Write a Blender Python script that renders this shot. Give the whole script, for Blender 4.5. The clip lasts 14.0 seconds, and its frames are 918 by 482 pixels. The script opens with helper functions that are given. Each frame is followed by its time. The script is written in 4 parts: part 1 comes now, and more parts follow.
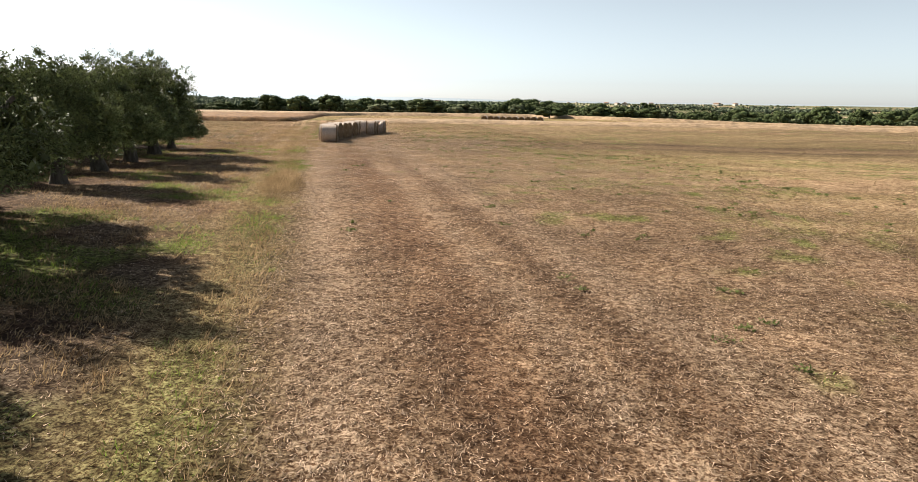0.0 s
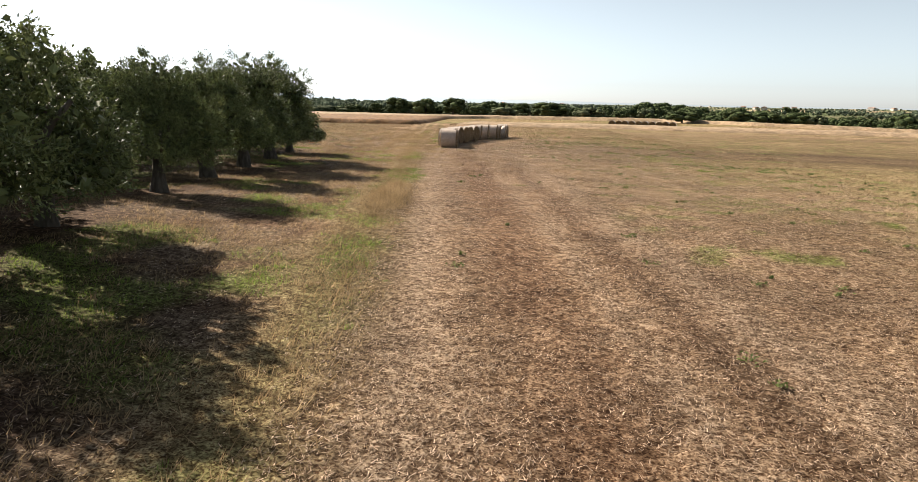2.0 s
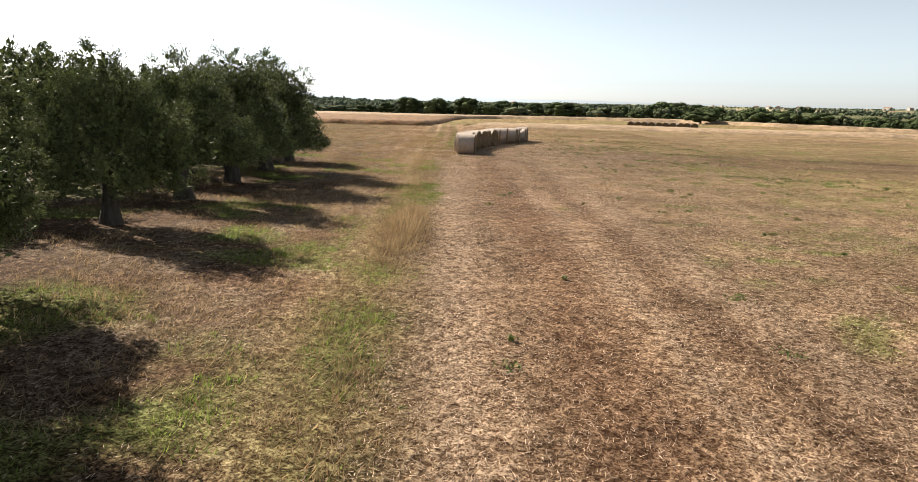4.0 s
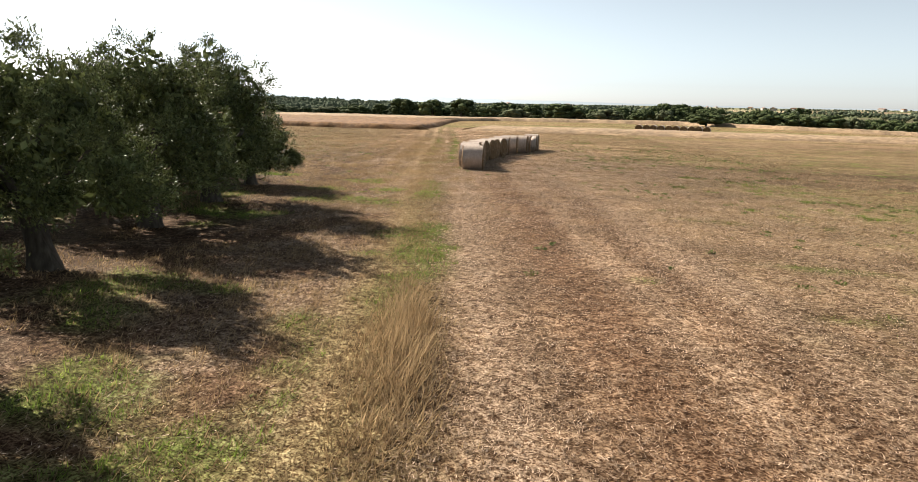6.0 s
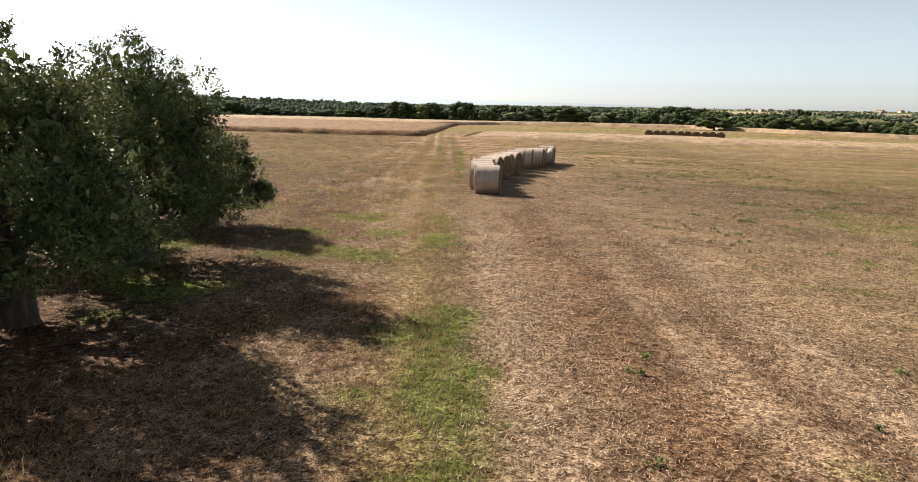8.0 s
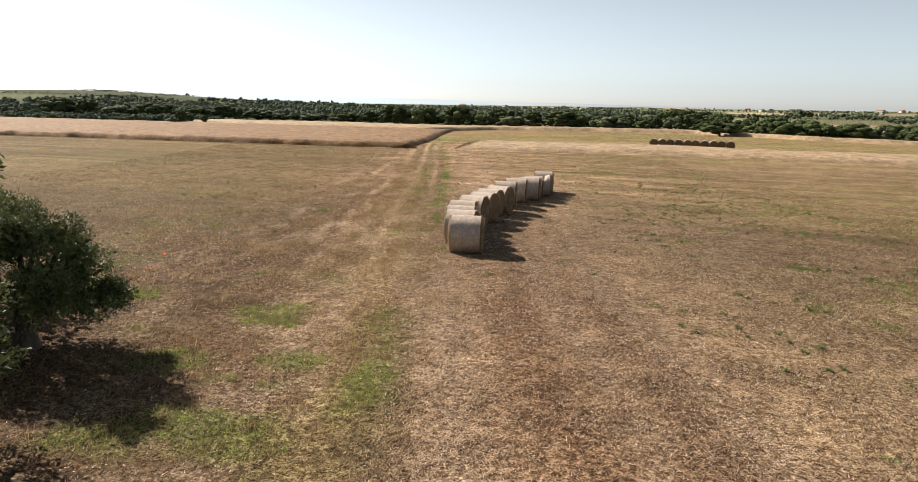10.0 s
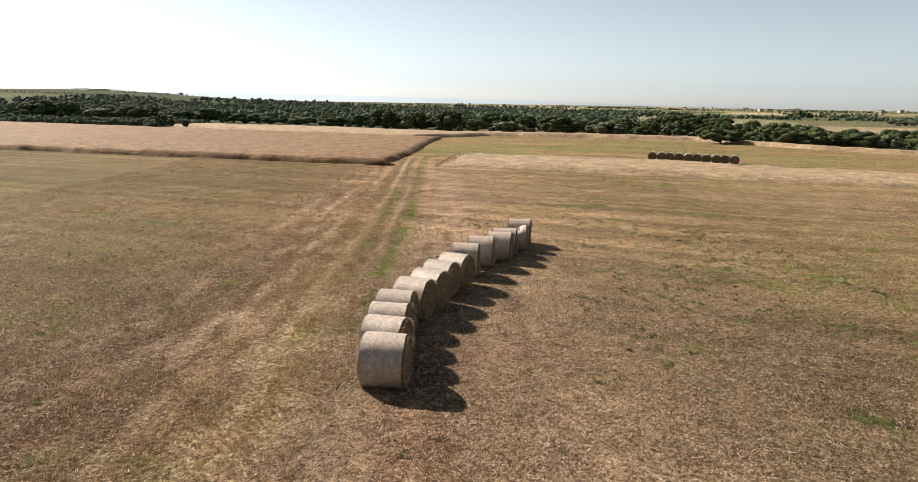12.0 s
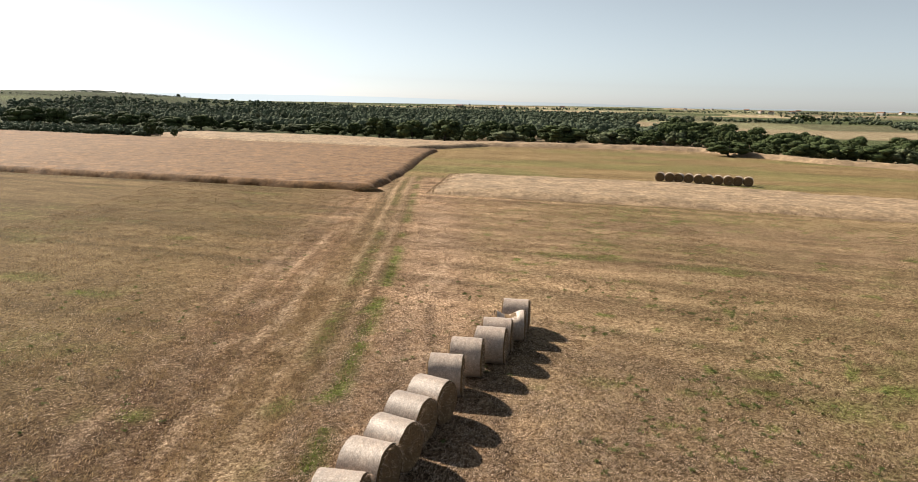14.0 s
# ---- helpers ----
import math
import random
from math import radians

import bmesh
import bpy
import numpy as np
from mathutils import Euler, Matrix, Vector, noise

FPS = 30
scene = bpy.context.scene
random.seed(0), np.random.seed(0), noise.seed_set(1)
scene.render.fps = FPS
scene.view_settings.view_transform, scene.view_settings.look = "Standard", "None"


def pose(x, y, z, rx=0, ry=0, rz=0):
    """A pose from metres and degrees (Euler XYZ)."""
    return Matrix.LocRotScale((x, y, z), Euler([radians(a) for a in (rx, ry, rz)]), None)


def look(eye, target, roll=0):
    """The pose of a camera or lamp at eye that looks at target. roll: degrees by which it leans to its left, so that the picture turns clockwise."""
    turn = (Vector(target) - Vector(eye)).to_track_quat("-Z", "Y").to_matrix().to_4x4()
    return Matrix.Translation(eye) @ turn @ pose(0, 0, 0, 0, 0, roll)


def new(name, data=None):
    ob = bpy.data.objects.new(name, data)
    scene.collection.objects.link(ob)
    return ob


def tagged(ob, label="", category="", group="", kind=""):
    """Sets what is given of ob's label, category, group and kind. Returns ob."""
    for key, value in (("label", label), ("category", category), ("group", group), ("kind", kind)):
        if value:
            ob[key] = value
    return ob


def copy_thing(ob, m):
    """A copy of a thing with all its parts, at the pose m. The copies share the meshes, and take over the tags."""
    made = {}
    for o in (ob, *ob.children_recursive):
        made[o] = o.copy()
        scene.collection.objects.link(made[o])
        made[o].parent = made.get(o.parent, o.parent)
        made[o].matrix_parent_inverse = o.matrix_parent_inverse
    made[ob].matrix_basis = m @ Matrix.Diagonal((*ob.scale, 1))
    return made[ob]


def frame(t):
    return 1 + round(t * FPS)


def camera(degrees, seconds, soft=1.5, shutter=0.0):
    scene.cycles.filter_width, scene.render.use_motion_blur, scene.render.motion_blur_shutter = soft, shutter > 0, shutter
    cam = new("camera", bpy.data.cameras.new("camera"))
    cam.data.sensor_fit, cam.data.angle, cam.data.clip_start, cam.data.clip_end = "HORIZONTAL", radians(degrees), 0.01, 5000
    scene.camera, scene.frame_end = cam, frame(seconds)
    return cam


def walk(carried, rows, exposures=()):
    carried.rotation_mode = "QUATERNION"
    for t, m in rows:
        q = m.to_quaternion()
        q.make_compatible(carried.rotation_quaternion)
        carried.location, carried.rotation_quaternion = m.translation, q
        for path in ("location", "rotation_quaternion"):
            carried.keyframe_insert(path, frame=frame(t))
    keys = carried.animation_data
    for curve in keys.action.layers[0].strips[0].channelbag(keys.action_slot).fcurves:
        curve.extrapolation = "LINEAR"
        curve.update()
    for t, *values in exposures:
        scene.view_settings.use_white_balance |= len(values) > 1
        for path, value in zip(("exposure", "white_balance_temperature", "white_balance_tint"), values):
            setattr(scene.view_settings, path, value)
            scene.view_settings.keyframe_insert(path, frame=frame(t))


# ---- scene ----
cam = camera(70.1, 14.0, soft=0.8)

PATH = [
    (0, (0.056, 1.267, 3.365), (-0.095, 3.217, 2.945), 0.7),
    (0.5, (-0.054, 2.151, 3.362), (-0.227, 4.1, 2.944), 0.7),
    (1, (-0.137, 2.91, 3.386), (-0.416, 4.846, 2.969), 0.8),
    (1.5, (-0.304, 3.647, 3.392), (-0.704, 5.562, 2.975), 0.9),
    (2, (-0.485, 4.381, 3.409), (-0.991, 6.271, 2.993), 0.9),
    (2.2, (-0.615, 4.726, 3.417), (-1.157, 6.606, 3.0), 0.9),
    (4.3, (-2.654, 9.553, 3.627), (-3.184, 11.435, 3.207), 1.0),
    (4.5, (-3.01, 10.355, 3.647), (-3.536, 12.238, 3.226), 1.0),
    (5, (-3.767, 12.176, 3.694), (-4.29, 14.06, 3.274), 1.0),
    (5.5, (-4.472, 13.889, 3.739), (-4.99, 15.775, 3.321), 1.0),
    (6, (-4.871, 15.633, 3.774), (-5.389, 17.519, 3.358), 1.0),
    (6.5, (-5.416, 17.042, 3.857), (-5.932, 18.93, 3.443), 0.9),
    (7, (-5.933, 18.392, 3.934), (-6.446, 20.281, 3.52), 0.9),
    (7.5, (-6.577, 19.76, 4.067), (-7.087, 21.65, 3.656), 0.9),
    (8, (-7.178, 21.412, 4.199), (-7.689, 23.302, 3.788), 0.9),
    (8.2, (-7.323, 22.217, 4.296), (-7.835, 24.106, 3.885), 0.9),
    (10.3, (-8.151, 29.862, 5.622), (-8.661, 31.752, 5.212), 0.8),
    (10.5, (-8.199, 30.77, 5.796), (-8.707, 32.66, 5.386), 0.9),
    (11, (-8.201, 32.768, 6.253), (-8.708, 34.659, 5.842), 0.9),
    (11.5, (-8.11, 34.753, 6.687), (-8.616, 36.644, 6.274), 0.9),
    (12, (-8.08, 36.577, 7.2), (-8.584, 38.467, 6.785), 0.9),
    (12.5, (-8.158, 38.399, 7.683), (-8.663, 40.289, 7.267), 0.9),
    (13, (-8.379, 40.275, 8.285), (-8.884, 42.164, 7.87), 0.9),
    (13.5, (-8.707, 41.823, 8.907), (-9.212, 43.713, 8.493), 1.0),
    (14, (-9.183, 43.202, 9.504), (-9.687, 45.093, 9.09), 1.0),
]
EXPOSURE = [(0, 1.5), (5, 1.5), (8, 1.4), (10.5, 1.22), (12.5, 1.12), (14, 1.08)]
walk(cam, [(t, look(eye, goal, roll)) for t, eye, goal, roll in PATH], EXPOSURE)

# ---- daylight ----
SUN_WAY = Vector((-1.37, 0.62, 1.0)).normalized()
world = bpy.data.worlds.new("sky")
scene.world = world
world.use_nodes = True
wn = world.node_tree.nodes
sky = wn.new("ShaderNodeTexSky")
sky.sky_type = "NISHITA"
sky.sun_disc = False
sky.sun_elevation = math.asin(SUN_WAY.z)
sky.sun_rotation = math.atan2(SUN_WAY.x, SUN_WAY.y)
sky.altitude = 50
sky.air_density = 0.6
sky.dust_density = 0.5
sky.ozone_density = 1.0
wn["Background"].inputs["Strength"].default_value = 0.056
haze = wn.new("ShaderNodeHueSaturation")
haze.inputs["Saturation"].default_value = 0.42
haze.inputs["Hue"].default_value = 0.475
world.node_tree.links.new(sky.outputs["Color"], haze.inputs["Color"])
world.node_tree.links.new(haze.outputs["Color"], wn["Background"].inputs["Color"])
sun_data = bpy.data.lights.new("sun", "SUN")
sun_data.energy = 5.0
sun_data.angle = radians(0.55)
sun_data.color = (1.0, 0.90, 0.76)
sun = new("sun", sun_data)
sun.matrix_world = look(SUN_WAY * 60, (0, 0, 0))


# ---- small tools ----
TABLE = np.random.RandomState(11).rand(256, 256)


def vnoise(x, y, shift=0):
    """Smooth value noise, 0 to 1, with cells of 1."""
    x = np.asarray(x, float) + 37.3 * shift
    y = np.asarray(y, float) + 91.7 * shift
    i, j = np.floor(x).astype(int), np.floor(y).astype(int)
    u, v = x - i, y - j
    u, v = u * u * (3 - 2 * u), v * v * (3 - 2 * v)
    a, b = TABLE[i % 256, j % 256], TABLE[(i + 1) % 256, j % 256]
    c, d = TABLE[i % 256, (j + 1) % 256], TABLE[(i + 1) % 256, (j + 1) % 256]
    return (a * (1 - u) + b * u) * (1 - v) + (c * (1 - u) + d * u) * v


def fbm(x, y, shift=0, octaves=4):
    total, gain = 0, 0
    for k in range(octaves):
        total = total + vnoise(np.asarray(x) * 2 ** k, np.asarray(y) * 2 ** k, shift + k) * 0.5 ** k
        gain += 0.5 ** k
    return total / gain


def sstep(a, b, x):
    s = np.clip((np.asarray(x, float) - a) / (b - a), 0, 1)
    return s * s * (3 - 2 * s)


def bump_at(x, c, w):
    return np.exp(-((np.asarray(x, float) - c) / w) ** 2)


# height of the land along the flight line, smoothed
LAND_Y = np.arange(-600, 1400, 1.0)
LAND_Z = np.interp(LAND_Y, [-600, 0, 20, 36, 51, 66, 90, 112, 140, 200, 230, 320, 600, 1400],
                   [0.4, 0.45, 0.5, 0.25, 0.0, -0.08, -0.36, -0.45, -1.0, -1.6, -1.8, -2.4, -2.5, -2])
LAND_Z = np.convolve(np.pad(LAND_Z, 7, mode="edge"), np.ones(15) / 15, mode="valid")


def ground_z(x, y):
    x, y = np.asarray(x, float), np.asarray(y, float)
    z = np.interp(y, LAND_Y, LAND_Z)
    tilt = np.interp(y, [0, 14, 26, 50, 70, 100], [-0.045, -0.045, -0.018, -0.02, -0.008, 0.0])
    z = z + tilt * 14 * np.tanh((x + 6) / 14)
    z = z - 1.2 * sstep(15, 90, x) * sstep(60, 200, y)
    z = z - 3.2 * sstep(0, 50, x) * sstep(203, 245, y) * (1 - sstep(420, 800, y))
    z = z + 15.5 * np.exp(-(((x + 760) / 210) ** 2 + ((y - 650) / 190) ** 2))
    z = z + 2.5 * np.exp(-(((x + 640) / 85) ** 2 + ((y - 715) / 90) ** 2))
    z = z + 7 * np.exp(-(((x + 520) / 190) ** 2 + ((y - 760) / 200) ** 2))
    far = sstep(300, 1500, np.hypot(x, y))
    z = z + far * 6 * (fbm(x / 400, y / 400, 5, 3) - 0.5)
    near = 1 - sstep(120, 260, np.hypot(x, y - 40))
    z = z + near * (0.06 * (fbm(x / 1.6, y / 1.6, 2, 3) - 0.5) + 0.16 * (fbm(x / 9, y / 9, 9, 2) - 0.5))
    return z


def gz(x, y):
    return float(ground_z(np.array([x]), np.array([y]))[0])


def np_mesh(name, verts, faces, material=None, smooth=False):
    """A mesh from arrays: verts (n, 3), faces (m, k)."""
    verts, faces = np.asarray(verts, np.float32), np.asarray(faces, np.int32)
    me = bpy.data.meshes.new(name)
    n, k = faces.shape
    me.vertices.add(len(verts))
    me.vertices.foreach_set("co", verts.ravel())
    me.loops.add(n * k)
    me.loops.foreach_set("vertex_index", faces.ravel())
    me.polygons.add(n)
    me.polygons.foreach_set("loop_start", np.arange(0, n * k, k, dtype=np.int32))
    me.polygons.foreach_set("use_smooth", np.full(n, smooth))
    me.update(calc_edges=True)
    if material:
        me.materials.append(material)
    return me


def bm_mesh(name, bm, material, smooth=False):
    me = bpy.data.meshes.new(name)
    bm.to_mesh(me)
    bm.free()
    me.materials.append(material)
    if smooth:
        me.polygons.foreach_set("use_smooth", np.full(len(me.polygons), True))
    return me


def part(name, me, parent, label=""):
    ob = new(name, me)
    ob.parent = parent
    return tagged(ob, label)


# ---- materials ----
def material(name, low, high, scale=8.0, rough=0.85, bump=0.3, dist=0.02, spread=0.0, stretch=(1, 1, 1), through_light=0.0,
             detail=6.0, contrast=(0.3, 0.7), spec=0.3, per="island", broad=0.2, mid=0.0):
    """Two-tone grained surface; spread varies the pieces."""
    m = bpy.data.materials.new(name)
    m.use_nodes = True
    nt = m.node_tree
    N, L = nt.nodes, nt.links.new
    bsdf = N["Principled BSDF"]
    bsdf.inputs["Roughness"].default_value = rough
    bsdf.inputs["Specular IOR Level"].default_value = spec
    co = N.new("ShaderNodeTexCoord")
    mp = N.new("ShaderNodeMapping")
    mp.inputs["Scale"].default_value = stretch
    L(co.outputs["Object"], mp.inputs["Vector"])
    nz = N.new("ShaderNodeTexNoise")
    nz.inputs["Scale"].default_value = scale
    nz.inputs["Detail"].default_value = detail
    L(mp.outputs["Vector"], nz.inputs["Vector"])
    ramp = N.new("ShaderNodeValToRGB")
    ramp.color_ramp.elements[0].position, ramp.color_ramp.elements[1].position = contrast
    ramp.color_ramp.elements[0].color, ramp.color_ramp.elements[1].color = (*low, 1), (*high, 1)
    L(nz.outputs["Fac"], ramp.inputs["Fac"])
    out = ramp.outputs["Color"]
    wide = N.new("ShaderNodeTexNoise")
    wide.inputs["Scale"].default_value = scale * 0.13
    wide.inputs["Detail"].default_value = 5
    L(mp.outputs["Vector"], wide.inputs["Vector"])
    rng_w = N.new("ShaderNodeMapRange")
    rng_w.inputs["From Min"].default_value, rng_w.inputs["From Max"].default_value = 0.3, 0.7
    rng_w.inputs["To Min"].default_value, rng_w.inputs["To Max"].default_value = 1 - broad, 1 + broad
    L(wide.outputs["Fac"], rng_w.inputs["Value"])
    mul = N.new("ShaderNodeVectorMath")
    mul.operation = "SCALE"
    L(out, mul.inputs[0])
    L(rng_w.outputs["Result"], mul.inputs["Scale"])
    out = mul.outputs["Vector"]
    if mid:
        mn = N.new("ShaderNodeTexNoise")
        mn.inputs["Scale"].default_value = scale * 0.3
        mn.inputs["Detail"].default_value = 7
        mn.inputs["Roughness"].default_value = 0.62
        L(mp.outputs["Vector"], mn.inputs["Vector"])
        mm = N.new("ShaderNodeMapRange")
        mm.inputs["From Min"].default_value, mm.inputs["From Max"].default_value = 0.41, 0.59
        mm.inputs["To Min"].default_value, mm.inputs["To Max"].default_value = 1 - mid, 1 + mid
        L(mn.outputs["Fac"], mm.inputs["Value"])
        mk = N.new("ShaderNodeVectorMath")
        mk.operation = "SCALE"
        L(out, mk.inputs[0])
        L(mm.outputs["Result"], mk.inputs["Scale"])
        out = mk.outputs["Vector"]
    if spread:
        if per == "island":
            gi = N.new("ShaderNodeNewGeometry")
            rnd = gi.outputs["Random Per Island"]
        else:
            gi = N.new("ShaderNodeObjectInfo")
            rnd = gi.outputs["Random"]
        mr = N.new("ShaderNodeMapRange")
        mr.inputs["To Min"].default_value, mr.inputs["To Max"].default_value = 1 - spread, 1 + spread
        L(rnd, mr.inputs["Value"])
        ms = N.new("ShaderNodeVectorMath")
        ms.operation = "SCALE"
        L(out, ms.inputs[0])
        L(mr.outputs["Result"], ms.inputs["Scale"])
        out = ms.outputs["Vector"]
    L(out, bsdf.inputs["Base Color"])
    if bump:
        bp = N.new("ShaderNodeBump")
        bp.inputs["Strength"].default_value = bump
        bp.inputs["Distance"].default_value = dist
        soft = N.new("ShaderNodeTexNoise")
        soft.inputs["Scale"].default_value = scale
        soft.inputs["Detail"].default_value = 1.5
        L(mp.outputs["Vector"], soft.inputs["Vector"])
        L(soft.outputs["Fac"], bp.inputs["Height"])
        L(bp.outputs["Normal"], bsdf.inputs["Normal"])
    if through_light:
        tr = N.new("ShaderNodeBsdfTranslucent")
        L(out, tr.inputs["Color"])
        mx = N.new("ShaderNodeMixShader")
        mx.inputs["Fac"].default_value = through_light
        L(bsdf.outputs["BSDF"], mx.inputs[1])
        L(tr.outputs["BSDF"], mx.inputs[2])
        L(mx.outputs["Shader"], N["Material Output"].inputs["Surface"])
    return m


def ground_material():
    """Chopped straw and crumbs of earth at three sizes over the colours of the soil, with relief."""
    m = bpy.data.materials.new("stubble_ground")
    m.use_nodes = True
    N, L = m.node_tree.nodes, m.node_tree.links.new
    bsdf = N["Principled BSDF"]
    bsdf.inputs["Roughness"].default_value = 0.95
    bsdf.inputs["Specular IOR Level"].default_value = 0.04
    co = N.new("ShaderNodeTexCoord")
    at = N.new("ShaderNodeAttribute")
    at.attribute_name = "soil"
    out, normal = at.outputs["Color"], None
    for size, detail, rough, twist, low, high, span, strength, dist in (
            (0.32, 5, 0.6, 0.3, (0.88, 0.87, 0.86), (1.12, 1.13, 1.14), 0.14, 0.0, 0.0), (1.9, 6, 0.66, 0.4, (0.82, 0.80, 0.78), (1.18, 1.20, 1.22), 0.12, 0.4, 0.08),
            (8.0, 7, 0.62, 0.3, (0.50, 0.46, 0.42), (1.50, 1.54, 1.58), 0.10, 0.7, 0.045), (30.0, 8, 0.5, 0.8, (0.36, 0.265, 0.21), (1.64, 1.66, 1.66), 0.1, 0.8, 0.02)):
        nz = N.new("ShaderNodeTexNoise")
        nz.inputs["Scale"].default_value = size
        nz.inputs["Detail"].default_value = detail
        nz.inputs["Roughness"].default_value = rough
        nz.inputs["Distortion"].default_value = twist
        L(co.outputs["Object"], nz.inputs["Vector"])
        ramp = N.new("ShaderNodeValToRGB")
        ramp.color_ramp.elements[0].position, ramp.color_ramp.elements[1].position = 0.5 - span, 0.5 + span
        ramp.color_ramp.elements[0].color, ramp.color_ramp.elements[1].color = (*low, 1), (*high, 1)
        L(nz.outputs["Fac"], ramp.inputs["Fac"])
        mul = N.new("ShaderNodeVectorMath")
        mul.operation = "MULTIPLY"
        L(out, mul.inputs[0])
        L(ramp.outputs["Color"], mul.inputs[1])
        out = mul.outputs["Vector"]
        if strength:
            soft = N.new("ShaderNodeTexNoise")
            soft.inputs["Scale"].default_value = size
            soft.inputs["Detail"].default_value = 1.5
            soft.inputs["Distortion"].default_value = twist
            L(co.outputs["Object"], soft.inputs["Vector"])
            bp = N.new("ShaderNodeBump")
            bp.inputs["Strength"].default_value = strength
            bp.inputs["Distance"].default_value = dist
            L(soft.outputs["Fac"], bp.inputs["Height"])
            if normal:
                L(normal, bp.inputs["Normal"])
            normal = bp.outputs["Normal"]
    L(out, bsdf.inputs["Base Color"])
    L(normal, bsdf.inputs["Normal"])
    return m


M_GROUND = ground_material()
M_STRAW = material("cut_straw", (0.25, 0.165, 0.108), (0.58, 0.445, 0.335), 3.0, 0.6, 0, spread=0.6, through_light=0.25, spec=0.3)
M_STUBBLE = material("standing_stubble", (0.16, 0.105, 0.056), (0.40, 0.295, 0.185), 1.5, 0.8, 0, spread=0.6, through_light=0.3)
M_DRYGRASS = material("dry_grass", (0.165, 0.108, 0.056), (0.32, 0.232, 0.132), 2.0, 0.8, 0, spread=0.4, through_light=0.55)
M_GREENGRASS = material("green_weeds", (0.096, 0.142, 0.022), (0.19, 0.245, 0.048), 1.2, 0.7, 0, spread=0.4, through_light=0.5)
M_WEED = material("broad_weeds", (0.07, 0.098, 0.022), (0.14, 0.17, 0.045), 1.2, 0.7, 0, spread=0.4, through_light=0.2)
M_LEAF = material("olive_leaf", (0.046, 0.062, 0.020), (0.148, 0.166, 0.066), 0.9, 0.55, 0, spread=0.6, through_light=0.13, spec=0.2)
M_BARK = material("olive_bark", (0.03, 0.024, 0.018), (0.09, 0.075, 0.06), 9, 0.9, 0.8, 0.05, stretch=(1, 1, 0.25))
M_WOODLEAF = material("wood_leaf", (0.026, 0.040, 0.016), (0.070, 0.086, 0.034), 1.3, 0.9, 1.0, 0.3, spread=0.35, spec=0.08)
M_GREYLEAF = material("grey_leaf", (0.05, 0.062, 0.032), (0.115, 0.128, 0.072), 1.3, 0.9, 1.0, 0.3, spread=0.3, spec=0.08)
# olive grey-green, with distant haze mixed into the colour to pale it
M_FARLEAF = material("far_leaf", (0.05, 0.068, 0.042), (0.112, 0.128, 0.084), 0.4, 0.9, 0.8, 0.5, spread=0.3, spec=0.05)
M_NET = material("bale_net_wrap", (0.14, 0.080, 0.050), (0.46, 0.37, 0.295), 34, 0.55, 0.3, 0.002, stretch=(1.5, 0.7, 1), detail=10, contrast=(0.33, 0.67), mid=0.16, spread=0.08, per="object", spec=1.0)
M_NET.node_tree.nodes["Principled BSDF"].inputs["Coat Weight"].default_value = 0.7
M_NET.node_tree.nodes["Principled BSDF"].inputs["Coat Roughness"].default_value = 0.55
M_BALE = material("baled_straw", (0.07, 0.04, 0.018), (0.21, 0.135, 0.068), 30, 0.9, 0.8, 0.02, contrast=(0.35, 0.65), spread=0.1, per="object")
M_CROP = material("standing_dry_grass", (0.112, 0.056, 0.021), (0.185, 0.100, 0.043), 2.6, 0.95, 0.3, 0.12, broad=0.25, mid=0.25, detail=9, contrast=(0.32, 0.68))
M_PALECROP = material("pale_dry_grass", (0.185, 0.124, 0.072), (0.305, 0.218, 0.136), 2.6, 0.95, 0.4, 0.12, broad=0.25, mid=0.2, detail=9, contrast=(0.32, 0.68))
# nearly black hills; emission supplies the haze as a painted glow
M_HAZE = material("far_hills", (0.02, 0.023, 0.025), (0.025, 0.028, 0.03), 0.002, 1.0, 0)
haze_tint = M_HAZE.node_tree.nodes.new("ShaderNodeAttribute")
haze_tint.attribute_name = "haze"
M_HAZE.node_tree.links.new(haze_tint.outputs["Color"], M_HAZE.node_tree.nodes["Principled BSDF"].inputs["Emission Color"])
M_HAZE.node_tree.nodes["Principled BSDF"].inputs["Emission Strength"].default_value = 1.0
M_WALL = material("lime_wall", (0.26, 0.24, 0.21), (0.40, 0.37, 0.33), 0.5, 0.9, 0)
M_ROOF = material("clay_roof", (0.16, 0.08, 0.05), (0.24, 0.13, 0.08), 0.5, 0.9, 0)
M_POPPY = material("poppy_petal", (0.45, 0.03, 0.015), (0.6, 0.06, 0.03), 20, 0.6, 0, through_light=0.3)

# ---- the ground, one sheet to the horizon ----
def edge_u(x, y):
    """Metres right of the verge between orchard and stubble."""
    return x + 0.3 * y + 0.2


def spaced(a, b, step, low, high, grow):
    inner = list(np.arange(a, b + 1e-6, step))
    d, v = step, a
    left = []
    while v > low:
        d *= grow
        v -= d
        left.append(v)
    d, v = step, inner[-1]
    right = []
    while v < high:
        d *= grow
        v += d
        right.append(v)
    return np.array(left[::-1] + inner + right)


STRAW = np.array((0.198, 0.135, 0.086))
BROWN = np.array((0.089, 0.053, 0.032))
PALE = np.array((0.262, 0.194, 0.138))
GREEN = np.array((0.088, 0.112, 0.026))
DULL = np.array((0.148, 0.12, 0.055))
TAN = np.array((0.215, 0.16, 0.10))
